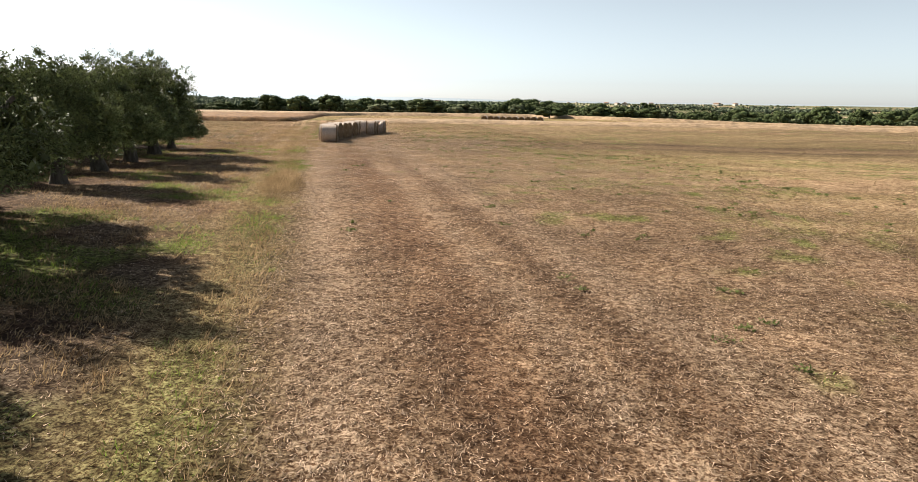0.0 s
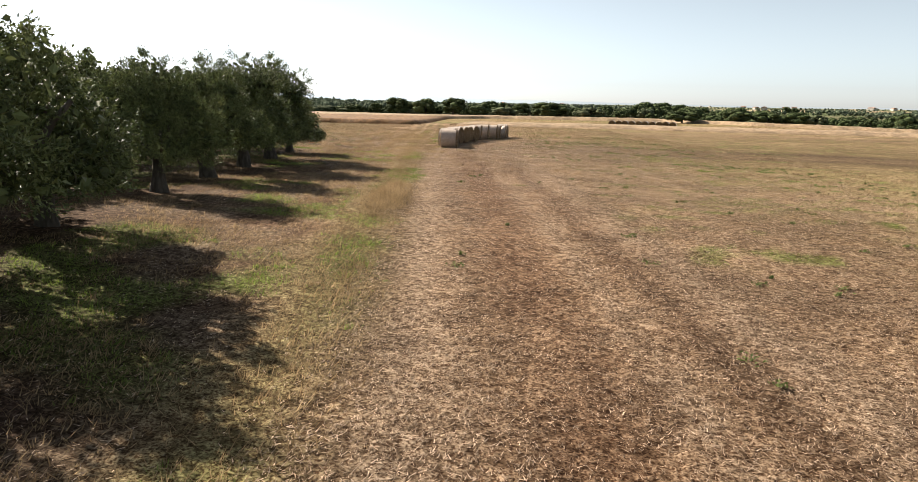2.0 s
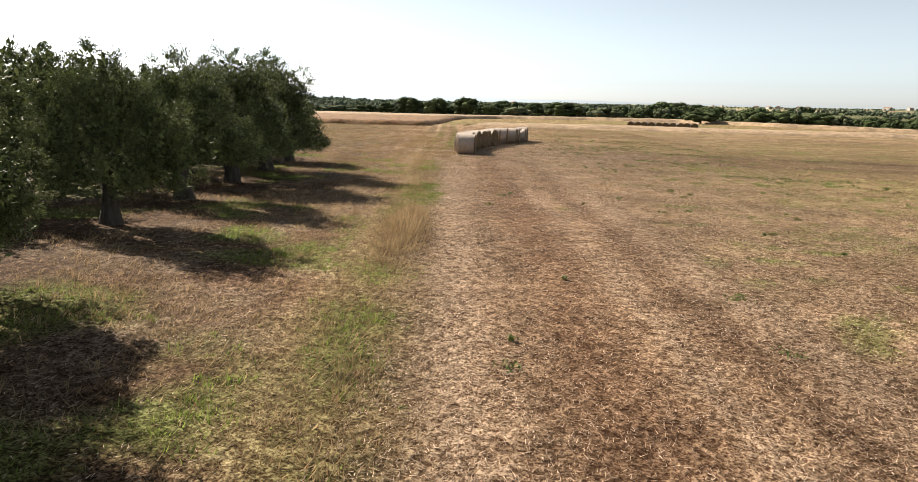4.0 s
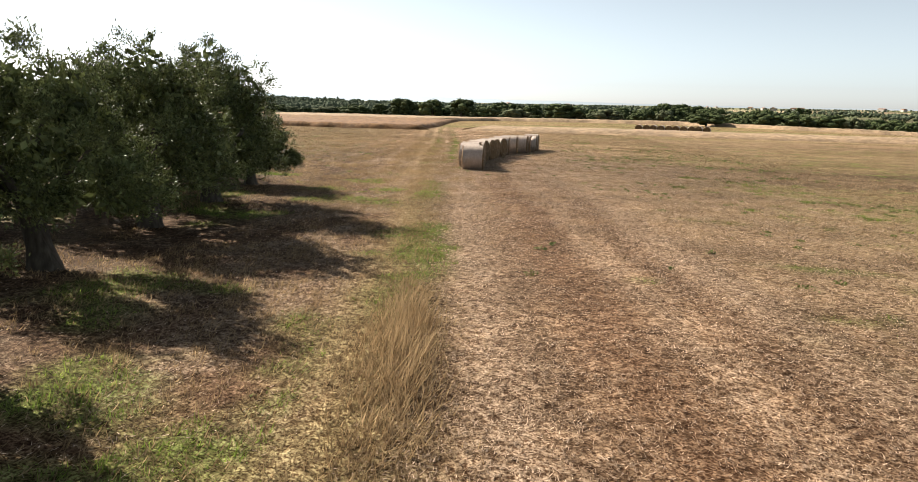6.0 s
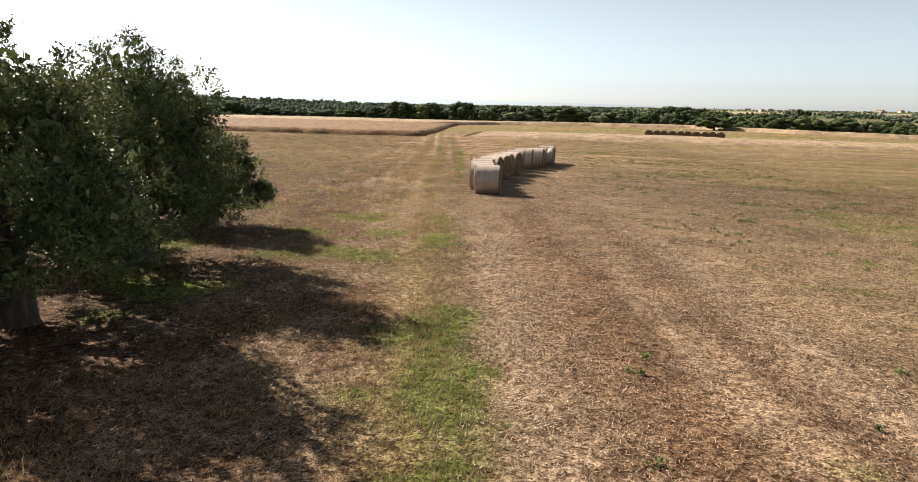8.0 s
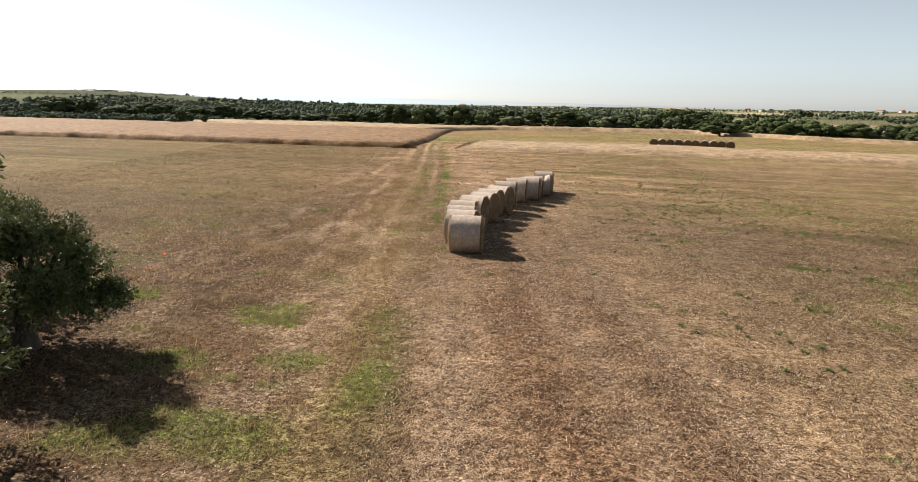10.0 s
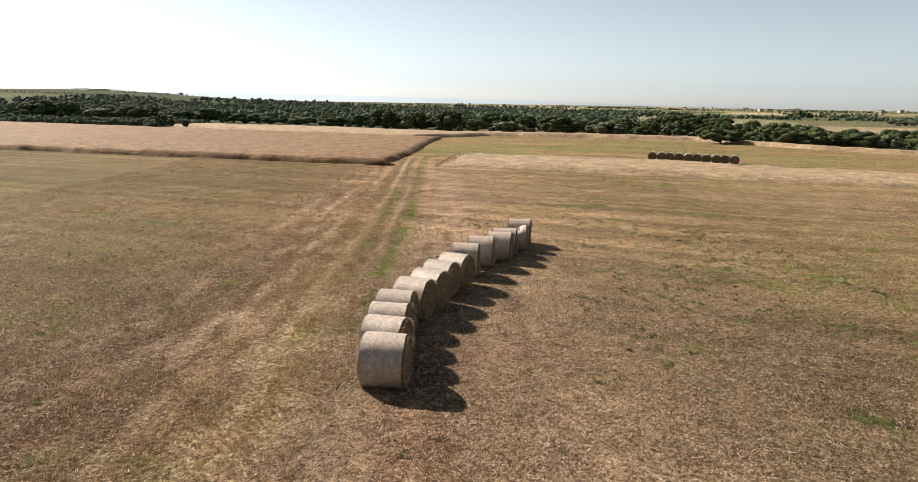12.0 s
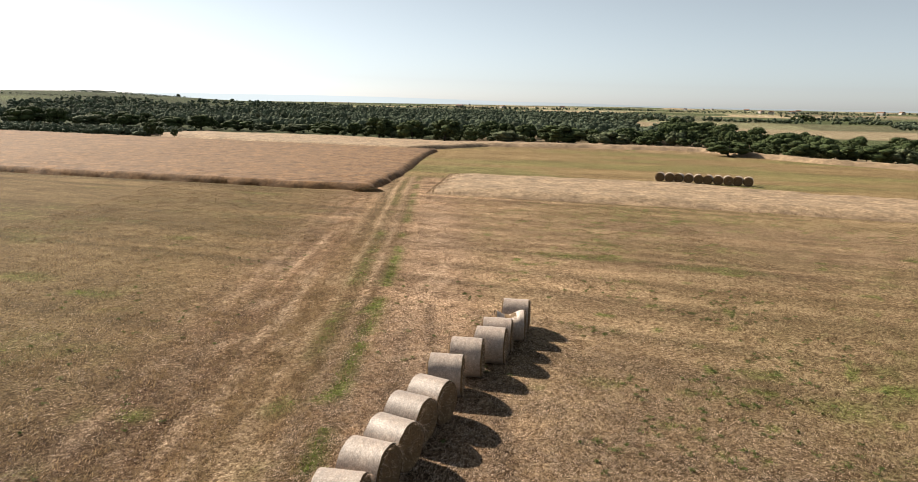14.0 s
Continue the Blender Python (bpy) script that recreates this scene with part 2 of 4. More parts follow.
OLIVE = np.array((0.118, 0.084, 0.042))


# middle and half width of the lush patches: under the trees and on the verge, then out in the fields
ORCHARD_GREEN = [(-10.2, 20.7, 1.3, 0.7), (-9.0, 20.5, 0.8, 0.5), (-8.5, 21.5, 0.4, 0.4), (-11.5, 25.1, 0.6, 0.5), (-9.8, 24.3, 0.4, 0.3), (-10.7, 28.7, 0.6, 0.3),
                 (-9.3, 29.4, 0.6, 1.4), (-10.1, 31.9, 0.5, 1.6), (-9.0, 26.9, 0.6, 0.8), (-15.5, 35.9, 1.3, 0.8), (-17.5, 32.1, 0.8, 0.6), (-18.9, 36.1, 0.9, 0.6), (-11.1, 31.1, 0.7, 0.7), (-16.7, 38.8, 1.2, 0.9), (-14.5, 39.6, 0.9, 0.7), (-19.4, 60.0, 0.7, 0.9), (-18.4, 61.0, 0.4, 0.7), (-20.8, 70.4, 0.4, 1.1), (-16.5, 55.0, 0.5, 1.3)]
FIELD_GREEN = [(-39.9, 81.9, 1.8, 0.9), (-40.5, 70.0, 2.4, 1.2), (-34.8, 68.5, 1.9, 0.8), (-48, 105.5, 5, 1.2), (-23.2, 58.2, 0.8, 0.6), (-11.8, 85.9, 5, 1.2), (-3.9, 84.9, 4, 1.3),
               (-4.2, 68.0, 1.2, 0.8), (-2.2, 65.7, 1.6, 1.0), (0.5, 67.8, 1.6, 0.7), (-9.8, 65.4, 1.0, 0.6), (-0.7, 31.5, 1.8, 0.45), (-1.3, 27.4, 0.8, 0.3), (-2.4, 37.5, 1.6, 0.5), (-4.6, 28.7, 0.4, 0.4)]


def lane_v(u, y):
    """Metres across the lane, which drifts off the line of the verge."""
    return u - np.interp(y, [56, 62, 70, 82, 110], [0, 0.12, 0.45, 0.65, 0.5])


def greenness(x, y):
    """Share of live weeds, 0 to 1."""
    u = edge_u(x, y)
    n = fbm(x / 2.2, y / 2.2, 21, 4)
    big = fbm(x / 9, y / 14, 22, 3)
    ragged = fbm(x / 0.5, y / 0.5, 29, 3)
    verge = bump_at(u + 0.6 * (n - 0.5), -0.7, 0.7) * sstep(0.45, 0.63, 0.6 * fbm(x / 4, y / 5, 23, 3) + 0.4 * n + 0.10 * bump_at(y, 30, 6)) * (1 - 0.85 * sstep(38, 46, y)) * (0.4 + 0.6 * sstep(12, 20, y))
    orchard = sstep(-1.0, -2.5, u) * (1 - sstep(40, 50, y)) * 0.75 * sstep(0.50, 0.64, fbm(x / 2.6, y / 1.9, 24, 4)) * (0.5 + 0.5 * sstep(8, 13, y))
    v = lane_v(u, y)
    lane = (1.0 * bump_at(v, 0.5, 0.36) + 0.45 * bump_at(v, -1.2, 0.4)) * sstep(46, 54, y) * sstep(0.38, 0.58, n)
    open_field = sstep(5, 9, u) * sstep(0.58, 0.70, 0.6 * n + 0.4 * big + 0.02) * 0.5
    tuft = sstep(5, 8, u) * sstep(0.70, 0.80, 0.75 * fbm(x / 0.9, y / 0.7, 26, 2) + 0.25 * big + 0.02) * 0.9
    left = sstep(-4, -8, u) * sstep(44, 52, y) * sstep(0.54, 0.68, 0.5 * n + 0.5 * big) * 0.4
    fine = sstep(0.34, 0.6, ragged)
    open_field, left = open_field * fine, left * fine
    patch = 0
    for cx, cy, wx, wy in ORCHARD_GREEN + FIELD_GREEN:
        patch = np.maximum(patch, np.exp(-((x - cx) / wx) ** 2 - ((y - cy) / wy) ** 2))
    patch = 0.6 * sstep(0.3, 0.9, patch * (0.55 + 0.9 * ragged))
    return np.clip(verge + orchard + lane + open_field + left + tuft + patch, 0, 1)


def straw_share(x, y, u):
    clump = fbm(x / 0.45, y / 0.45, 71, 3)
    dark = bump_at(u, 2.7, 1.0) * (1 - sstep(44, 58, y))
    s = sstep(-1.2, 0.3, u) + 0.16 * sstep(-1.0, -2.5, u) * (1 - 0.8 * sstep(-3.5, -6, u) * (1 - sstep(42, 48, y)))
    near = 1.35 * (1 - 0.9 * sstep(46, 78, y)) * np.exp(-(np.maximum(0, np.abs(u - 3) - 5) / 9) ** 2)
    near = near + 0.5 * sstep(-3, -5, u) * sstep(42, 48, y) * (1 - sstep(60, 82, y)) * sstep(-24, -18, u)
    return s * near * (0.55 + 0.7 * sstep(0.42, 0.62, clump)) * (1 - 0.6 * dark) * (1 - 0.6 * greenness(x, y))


def soil_colour(x, y):
    u = edge_u(x, y)
    n1, n2 = fbm(x / 1.1, y / 1.1, 31, 4)[..., None], fbm(x / 6, y / 6, 32, 3)[..., None]
    along = fbm(u / 0.5, y / 16, 33, 3)[..., None]
    rows = fbm(x / 30, (y + 0.05 * x) / 1.3, 34, 4)[..., None]
    c = STRAW * (0.72 + 0.56 * n1)
    stripe = np.where((u > 6.5)[..., None] | (y > 72)[..., None], rows, along)
    c = c * (1 + (1.0 + 0.7 * sstep(50, 75, y))[..., None] * (stripe - 0.5))
    open_tan = sstep(4.5, 8, u) * sstep(14, 40, y) * (1 - sstep(104, 114, y)) * (0.35 + 0.5 * n2[..., 0])
    c = c + (np.array((0.252, 0.185, 0.112)) * (0.45 + 1.1 * stripe) - c) * np.clip(open_tan, 0, 0.8)[..., None]
    # wheel swaths that run beside the verge
    wob = u + 0.5 * (fbm(x / 5, y / 9, 35, 2) - 0.5) + 0.15 * (fbm(x / 0.6, y / 0.6, 39, 2) - 0.5)
    dark = (bump_at(wob, 2.7, 1.0) * (0.45 + 0.8 * fbm(x / 0.8, y / 2.5, 36, 3)) + 0.6 * bump_at(wob, 4.9, 0.45)) * (1 - sstep(44, 58, y))
    c = c + (BROWN * 0.95 - c) * np.clip(dark, 0, 0.85)[..., None]
    pale = (0.6 * bump_at(wob, 0.7, 0.5) + 0.45 * bump_at(wob, 5.9, 0.55) + 0.4 * bump_at(wob, 3.9, 0.25)) * (1 - sstep(44, 60, y))
    c = c + (PALE - c) * np.clip(pale, 0, 0.7)[..., None]
    # orchard floor: bare brown earth and dead grass, tree shade painted in as darker colour
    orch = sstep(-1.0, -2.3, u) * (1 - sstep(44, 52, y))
    tree_shade = sstep(-3.5, -6.5, u)[..., None]
    bare = BROWN * (1.1 - 0.45 * tree_shade)
    floor = bare + (PALE * (0.56 - 0.22 * tree_shade) - bare) * sstep(0.42, 0.62, n1)
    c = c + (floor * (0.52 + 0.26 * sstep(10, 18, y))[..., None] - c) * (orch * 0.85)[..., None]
    # lane ruts beyond the orchard
    rutted = sstep(42, 52, y)
    worn = bump_at(u, -2.2, 3.4) * sstep(44, 50, y) * (1 - 0.6 * sstep(80, 100, y)) * (0.45 + 0.8 * n1[..., 0])
    c = c + (BROWN * 1.2 - c) * np.clip(worn, 0, 0.85)[..., None]
    v = lane_v(wob, y)
    torn = sstep(0.3, 0.6, fbm(x / 0.7, y / 1.6, 40, 3))
    ruts = (bump_at(v, -3.8, 0.13) * torn * (1 - sstep(68, 80, y)) + 0.8 * bump_at(v, -1.9, 0.15) * (0.3 + 0.7 * torn) + 0.75 * bump_at(v, -0.5, 0.13) * (0.2 + 0.8 * torn)) * rutted
    fan = bump_at(v, -5.5, 3.0) * bump_at(y, 86, 15) * sstep(0.5, 0.68, fbm(v / 0.45, y / 22, 42, 3)) + 0.5 * bump_at(v, 3.0, 1.8) * sstep(56, 68, y) * (1 - sstep(104, 112, y)) * (0.5 + torn)
    c = c + (PALE * 1.5 - c) * np.clip(0.95 * ruts + 0.6 * fan, 0, 1)[..., None]
    lines = fbm(u / 0.28, y / 30, 38, 2)
    c = c * (1 + (1.7 * (lines - 0.5) * bump_at(u, -2.0, 5.0) * rutted)[..., None])
    c = c * (1 - 0.4 * bump_at(v, -4.25, 0.25) * rutted * (1 - sstep(68, 80, y)))[..., None]
    band = bump_at(y - 0.2 * x, 80, 2.6) * sstep(-11, -2, x) * 0.25
    c = c + (BROWN * 1.35 - c) * band[..., None]
    c = c * (1 - 0.42 * sstep(42, 50, y) * (1 - 0.7 * sstep(58, 76, y)) * sstep(5, 15, u))[..., None]
    c = c * (1 - 0.14 * sstep(46, 54, y) * (1 - 1.7 * sstep(60, 74, y) * sstep(-14, -8, u)))[..., None]
    c = c * (1 + 0.3 * bump_at(u, 2.5, 4.5) * sstep(10, 20, y) * (1 - sstep(54, 66, y)))[..., None]
    west = sstep(-3, -8, u) * sstep(44, 54, y) * (1 - 0.45 * bump_at(u, -5, 3))
    c = c + (OLIVE * (0.45 + 1.1 * rows) * (0.75 + 0.5 * n2) - c) * (0.75 * west)[..., None]
    c = c * (1 - 0.24 * sstep(13, 24, u) * sstep(54, 60, y) * (1 - sstep(100, 111, y)))[..., None]
    reddish = sstep(-2.5, -6, u) * bump_at(y, 50, 6) * 0.6
    c = c + (BROWN * 1.15 - c) * reddish[..., None]
    # the furrow's depth is put into the colour as a dark line, without a dip
    furrow = bump_at(u, -0.16, 0.12) * (1 - sstep(7.0, 8.0, y))
    c = c + (BROWN * 0.5 - c) * (0.8 * furrow)[..., None]
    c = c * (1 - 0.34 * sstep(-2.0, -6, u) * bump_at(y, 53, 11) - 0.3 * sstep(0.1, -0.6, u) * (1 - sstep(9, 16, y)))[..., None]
    # mown swaths that lie along the lane, pale on dark
    swath = fbm(u / 0.55 + 0.4 * fbm(x, y, 45, 2), y / 2.6, 46, 4)
    along_lane = bump_at(u, -3.2, 4.0) * sstep(37, 42, y) * (1 - 0.5 * sstep(60, 84, y))
    c = c + (PALE * 1.05 - c) * (0.75 * along_lane * sstep(0.53, 0.66, swath))[..., None]
    c = c + (BROWN * 0.95 - c) * (0.7 * along_lane * sstep(0.47, 0.35, swath))[..., None]
    # weeds
    turf = bump_at(u, -0.9, 0.75) * (1 - sstep(40, 48, y))
    c = c + (DULL * (0.5 + 0.5 * n1) - c) * (0.8 * turf)[..., None]
    dull = DULL * (0.8 + 0.4 * n1)
    thin = 0.3 * bump_at(u, -1.8, 2.2) * sstep(42, 48, y) + sstep(8, 20, u) * sstep(0.35, 0.65, fbm(x / 30, y / 7, 37, 3)) * (0.55 - 0.2 * sstep(44, 56, y)) + sstep(-6, -14, u) * sstep(46, 56, y) * 0.18
    c = c + (dull - c) * np.clip(thin, 0, 0.6)[..., None]
    g = greenness(x, y)[..., None]
    c = c + (GREEN * (0.6 + 0.5 * n1) - c) * (0.85 * g)
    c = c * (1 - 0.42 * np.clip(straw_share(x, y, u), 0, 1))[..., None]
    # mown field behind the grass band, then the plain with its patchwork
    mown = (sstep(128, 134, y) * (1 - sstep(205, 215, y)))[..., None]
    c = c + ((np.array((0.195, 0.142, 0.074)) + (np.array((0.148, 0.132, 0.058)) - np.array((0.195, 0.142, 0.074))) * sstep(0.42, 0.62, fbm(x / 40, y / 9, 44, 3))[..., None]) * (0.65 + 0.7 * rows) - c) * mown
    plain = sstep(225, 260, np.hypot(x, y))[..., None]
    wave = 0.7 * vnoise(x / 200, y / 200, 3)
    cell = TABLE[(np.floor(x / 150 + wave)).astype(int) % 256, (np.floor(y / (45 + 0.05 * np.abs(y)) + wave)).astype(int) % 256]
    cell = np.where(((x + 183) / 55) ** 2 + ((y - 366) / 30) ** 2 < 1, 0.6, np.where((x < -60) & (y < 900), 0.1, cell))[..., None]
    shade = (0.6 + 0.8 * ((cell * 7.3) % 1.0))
    # far field colours paled and greyed, which paints in the haze of distance
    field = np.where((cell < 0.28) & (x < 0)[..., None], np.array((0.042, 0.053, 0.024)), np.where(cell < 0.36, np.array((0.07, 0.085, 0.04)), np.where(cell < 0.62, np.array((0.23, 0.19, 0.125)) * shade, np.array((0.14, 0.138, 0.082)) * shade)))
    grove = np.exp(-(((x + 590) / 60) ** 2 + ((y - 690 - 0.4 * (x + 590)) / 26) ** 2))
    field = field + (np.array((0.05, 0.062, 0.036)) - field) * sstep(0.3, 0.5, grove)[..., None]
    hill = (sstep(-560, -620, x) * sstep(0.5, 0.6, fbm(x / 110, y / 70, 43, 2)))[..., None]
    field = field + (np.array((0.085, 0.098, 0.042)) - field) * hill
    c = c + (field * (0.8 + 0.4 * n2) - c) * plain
    return np.clip(c, 0.02, 0.9)


gx = spaced(-38, 20, 0.23, -4300, 4300, 1.07)
gy = spaced(2, 112, 0.46, -3500, 4400, 1.05)
GX, GY = np.meshgrid(gx, gy)
GZ = ground_z(GX, GY)
gverts = np.stack([GX, GY, GZ], -1).reshape(-1, 3)
nx, ny = len(gx), len(gy)
idx = np.arange(nx * ny).reshape(ny, nx)
gfaces = np.stack([idx[:-1, :-1], idx[:-1, 1:], idx[1:, 1:], idx[1:, :-1]], -1).reshape(-1, 4)
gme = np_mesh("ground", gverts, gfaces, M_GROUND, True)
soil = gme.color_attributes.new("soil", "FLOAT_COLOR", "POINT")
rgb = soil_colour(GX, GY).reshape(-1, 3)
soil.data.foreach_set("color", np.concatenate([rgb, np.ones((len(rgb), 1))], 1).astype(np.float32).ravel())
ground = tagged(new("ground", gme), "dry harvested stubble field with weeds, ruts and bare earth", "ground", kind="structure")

# pale range of hills on the horizon, their haze painted as glow, stronger to the left
ang = np.radians(np.arange(-75, 76, 1.0)) - radians(15)
deg = np.degrees(ang) + 15
ridge = 14 + 26 * bump_at(deg, -10, 12) + 16 * bump_at(deg, -24, 8) + 10 * (fbm(deg / 6, deg * 0, 41, 4) - 0.5) - 10 * sstep(8, 25, deg)
hv = []
for a, top in zip(ang, ridge):
    hv += [(4200 * math.sin(a), 4200 * math.cos(a), -60), (4250 * math.sin(a), 4250 * math.cos(a), max(3, top)), (4600 * math.sin(a), 4600 * math.cos(a), -60)]
hf = []
for k in range(len(ang) - 1):
    for s in range(2):
        hf.append((3 * k + s, 3 * k + 3 + s, 3 * k + 4 + s, 3 * k + 1 + s))
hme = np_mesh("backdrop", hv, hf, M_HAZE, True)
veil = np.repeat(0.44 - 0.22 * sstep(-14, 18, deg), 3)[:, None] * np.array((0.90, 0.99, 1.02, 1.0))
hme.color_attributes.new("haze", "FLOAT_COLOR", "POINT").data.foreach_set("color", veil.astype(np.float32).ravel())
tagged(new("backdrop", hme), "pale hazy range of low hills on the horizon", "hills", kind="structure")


def needles(name, pos, way, width, mat, label, category, open_back=False):
    """Thin tapering stalks, three-sided, from pos along way."""
    n = len(pos)
    side = np.cross(way, np.array((0.3, 0.2, 1.0)) + np.random.RandomState(7).normal(size=(n, 3)) * (0.2 if open_back else 0.5))
    side /= np.linalg.norm(side, axis=1)[:, None] + 1e-9
    up = np.cross(side, way)
    up /= np.linalg.norm(up, axis=1)[:, None] + 1e-9
    w = width[:, None]
    v = np.stack([pos - side * w, pos + side * w, pos + up * w * (0.22 if open_back else 1.4), pos + way], 1).reshape(-1, 3)
    i = np.arange(n) * 4
    f = np.concatenate([np.stack([i, i + 1, i + 3], 1), np.stack([i + 1, i + 2, i + 3], 1), np.stack([i + 2, i, i + 3], 1)])
    if open_back:
        f = np.concatenate([np.stack([i + 1, i + 2, i + 3], 1), np.stack([i + 2, i, i + 3], 1)])
    return tagged(new(name, np_mesh(name, v, f, mat)), label, category, kind="stuff")


# ---- straw bales ----
def bale_mesh(seed, radius, width, sag=0.0):
    """Net-wrapped drum lying on its side, axis along x; returns core, net and fringe meshes."""
    r = random.Random(seed)
    nseg, off = 44, r.uniform(0, 50)
    prof = [(-0.5, 0.0), (-0.5, 0.22), (-0.5, 0.45), (-0.5, 0.68), (-0.495, 0.86), (-0.47, 0.965), (-0.42, 1.0), (-0.2, 1.012), (0.0, 1.008), (0.2, 1.014),
            (0.42, 1.0), (0.47, 0.965), (0.495, 0.86), (0.5, 0.68), (0.5, 0.45), (0.5, 0.22), (0.5, 0.0)]

    def place(px, pr, a, lift=0.0):
        rr = radius * pr * (1 + 0.022 * (noise.noise((math.cos(a) * 1.3 + off, math.sin(a) * 1.3, px * 2)))) + lift
        x = width * px
        if pr < 0.95:
            x += math.copysign(0.028 * noise.noise((pr * 9 + off, a * 0.8, px * 3)) + 0.018 * math.sin(pr * 30 + a + off), px)
        else:
            x += 0.02 * noise.noise((a * 1.7, off, px))
        y, z = rr * math.cos(a), rr * math.sin(a)
        z = max(z, -radius * 0.955)
        if sag:
            z -= sag * max(0, z / radius) ** 2 * math.exp(-((x + 0.1) / 0.35) ** 2)
        return (x, y, z + radius * 0.955)

    verts, faces = [], []
    for px, pr in prof:
        for k in range(nseg):
            verts.append(place(px, pr, 2 * math.pi * k / nseg))
    for i in range(len(prof) - 1):
        for k in range(nseg):
            k2 = (k + 1) % nseg
            faces.append((i * nseg + k, i * nseg + k2, (i + 1) * nseg + k2, (i + 1) * nseg + k))
    core = np_mesh("core", verts, faces, M_BALE, True)
    # net wrap: a thin sleeve round the drum with frayed rims
    nv, nf, steps = [], [], 9
    for i in range(steps):
        px = -0.455 + 0.91 * i / (steps - 1)
        pr = 1.0
        for k in range(nseg):
            a = 2 * math.pi * k / nseg
            p = place(px + (0.012 * noise.noise((a * 4, off, px)) if i in (0, steps - 1) else 0), pr, a, 0.012)
            nv.append(p)
    for i in range(steps - 1):
        for k in range(nseg):
            k2 = (k + 1) % nseg
            nf.append((i * nseg + k, i * nseg + k2, (i + 1) * nseg + k2, (i + 1) * nseg + k))
    net = np_mesh("net_wrap", nv, nf, M_NET, True)
    # loose stalks at the rims and on the ends
    fv, ff = [], []
    for _ in range(620):
        side = r.choice((-0.5, 0.5))
        a = r.uniform(0, 2 * math.pi)
        pr = r.uniform(0.93, 1.0) if r.random() < 0.6 else r.uniform(0.1, 0.95)
        p = Vector(place(side, pr, a))
        d = Vector((math.copysign(r.uniform(0.3, 1.0), side), r.uniform(-0.8, 0.8), r.uniform(-0.9, 0.5))).normalized() * r.uniform(0.05, 0.13)
        w = d.cross(Vector((r.random(), r.random(), r.random()))).normalized() * 0.0045
        q = w.cross(d).normalized() * 0.0045
        b = len(fv)
        fv += [p - w, p + w, p + q * 1.5, p + d]
        ff += [(b, b + 1, b + 3), (b + 1, b + 2, b + 3), (b + 2, b, b + 3)]
    fringe = np_mesh("loose_straw", [tuple(v) for v in fv], ff, M_STRAW)
    return core, net, fringe


def straw_bale(seed, x, y, yaw, radius, width, label, group, sag=0.0, tilt=0.0):
    core, net, fringe = bale_mesh(seed, radius, width, sag)
    ob = new("straw_bale")
    ob.matrix_world = pose(x, y, gz(x, y) - 0.03, tilt, 0, yaw)
    part("core", core, ob, "dark golden straw with spiral ends")
    part("net_wrap", net, ob, "pale woven net wrap")
    tagged(part("loose_straw", fringe, ob, "loose stalks sticking out"), kind="stuff")
    return tagged(ob, label, "straw bale", group)


ROW = [(-13.91, 51.33, 9, 0.69), (-14.43, 52.71, 1, 0.68), (-14.81, 53.98, 8, 0.66), (-15.08, 55.28, 6, 0.66), (-14.97, 56.70, -5, 0.68), (-14.84, 58.04, -13, 0.66), (-14.88, 59.55, -11, 0.64),
       (-14.66, 60.82, -13, 0.66), (-14.74, 62.70, 10, 0.68), (-14.48, 64.43, 8, 0.68), (-13.95, 65.98, 4, 0.67), (-13.98, 67.27, 8, 0.65), (-13.72, 68.6, 14, 0.64), (-13.72, 69.93, 8, 0.66)]
for k, (bx, by, byaw, brad) in enumerate(ROW):
    text = "round straw bale in pale net wrap, standing in a curved row"
    if k == 0:
        text = "round straw bale in pale net wrap, first of a curved row"
    if k == 12:
        text = "round straw bale with a sagging torn top, in a curved row"
    straw_bale(k, bx, by, byaw, brad, 1.18 + 0.02 * math.sin(7 * k), text, "bales in the curved row", 0.34 if k == 12 else 0.0)
for k in range(10):
    fx = -6.3 + 12.84 * (k + 0.5) / 10
    fy = 140.6 - 0.09 * k
    straw_bale(40 + k, fx, fy, 82 + 8 * math.sin(k * 2.1), 0.655, 1.2, "round straw bale in a straight row behind tall grass", "bales in the far row")


# ---- olive orchard ----
def tube(verts, faces, path, radii, sides=9, knot=0.12, off=0.0):
    base = len(verts)
    for i, (p, rad) in enumerate(zip(path, radii)):
        p = Vector(p)
        nxt = Vector(path[min(i + 1, len(path) - 1)])
        prv = Vector(path[max(i - 1, 0)])
        d = (nxt - prv).normalized()
        e1 = d.orthogonal().normalized()
        e2 = d.cross(e1)
        for k in range(sides):
            a = 2 * math.pi * k / sides
            q = rad * (1 + knot * 2 * noise.noise((p.z * 2 + off, math.cos(a) * 1.5, math.sin(a) * 1.5 + i * 0.3)))
            verts.append(tuple(p + e1 * q * math.cos(a) + e2 * q * math.sin(a)))
    for i in range(len(path) - 1):
        for k in range(sides):
            k2 = (k + 1) % sides
            faces.append((base + i * sides + k, base + i * sides + k2, base + (i + 1) * sides + k2, base + (i + 1) * sides + k))


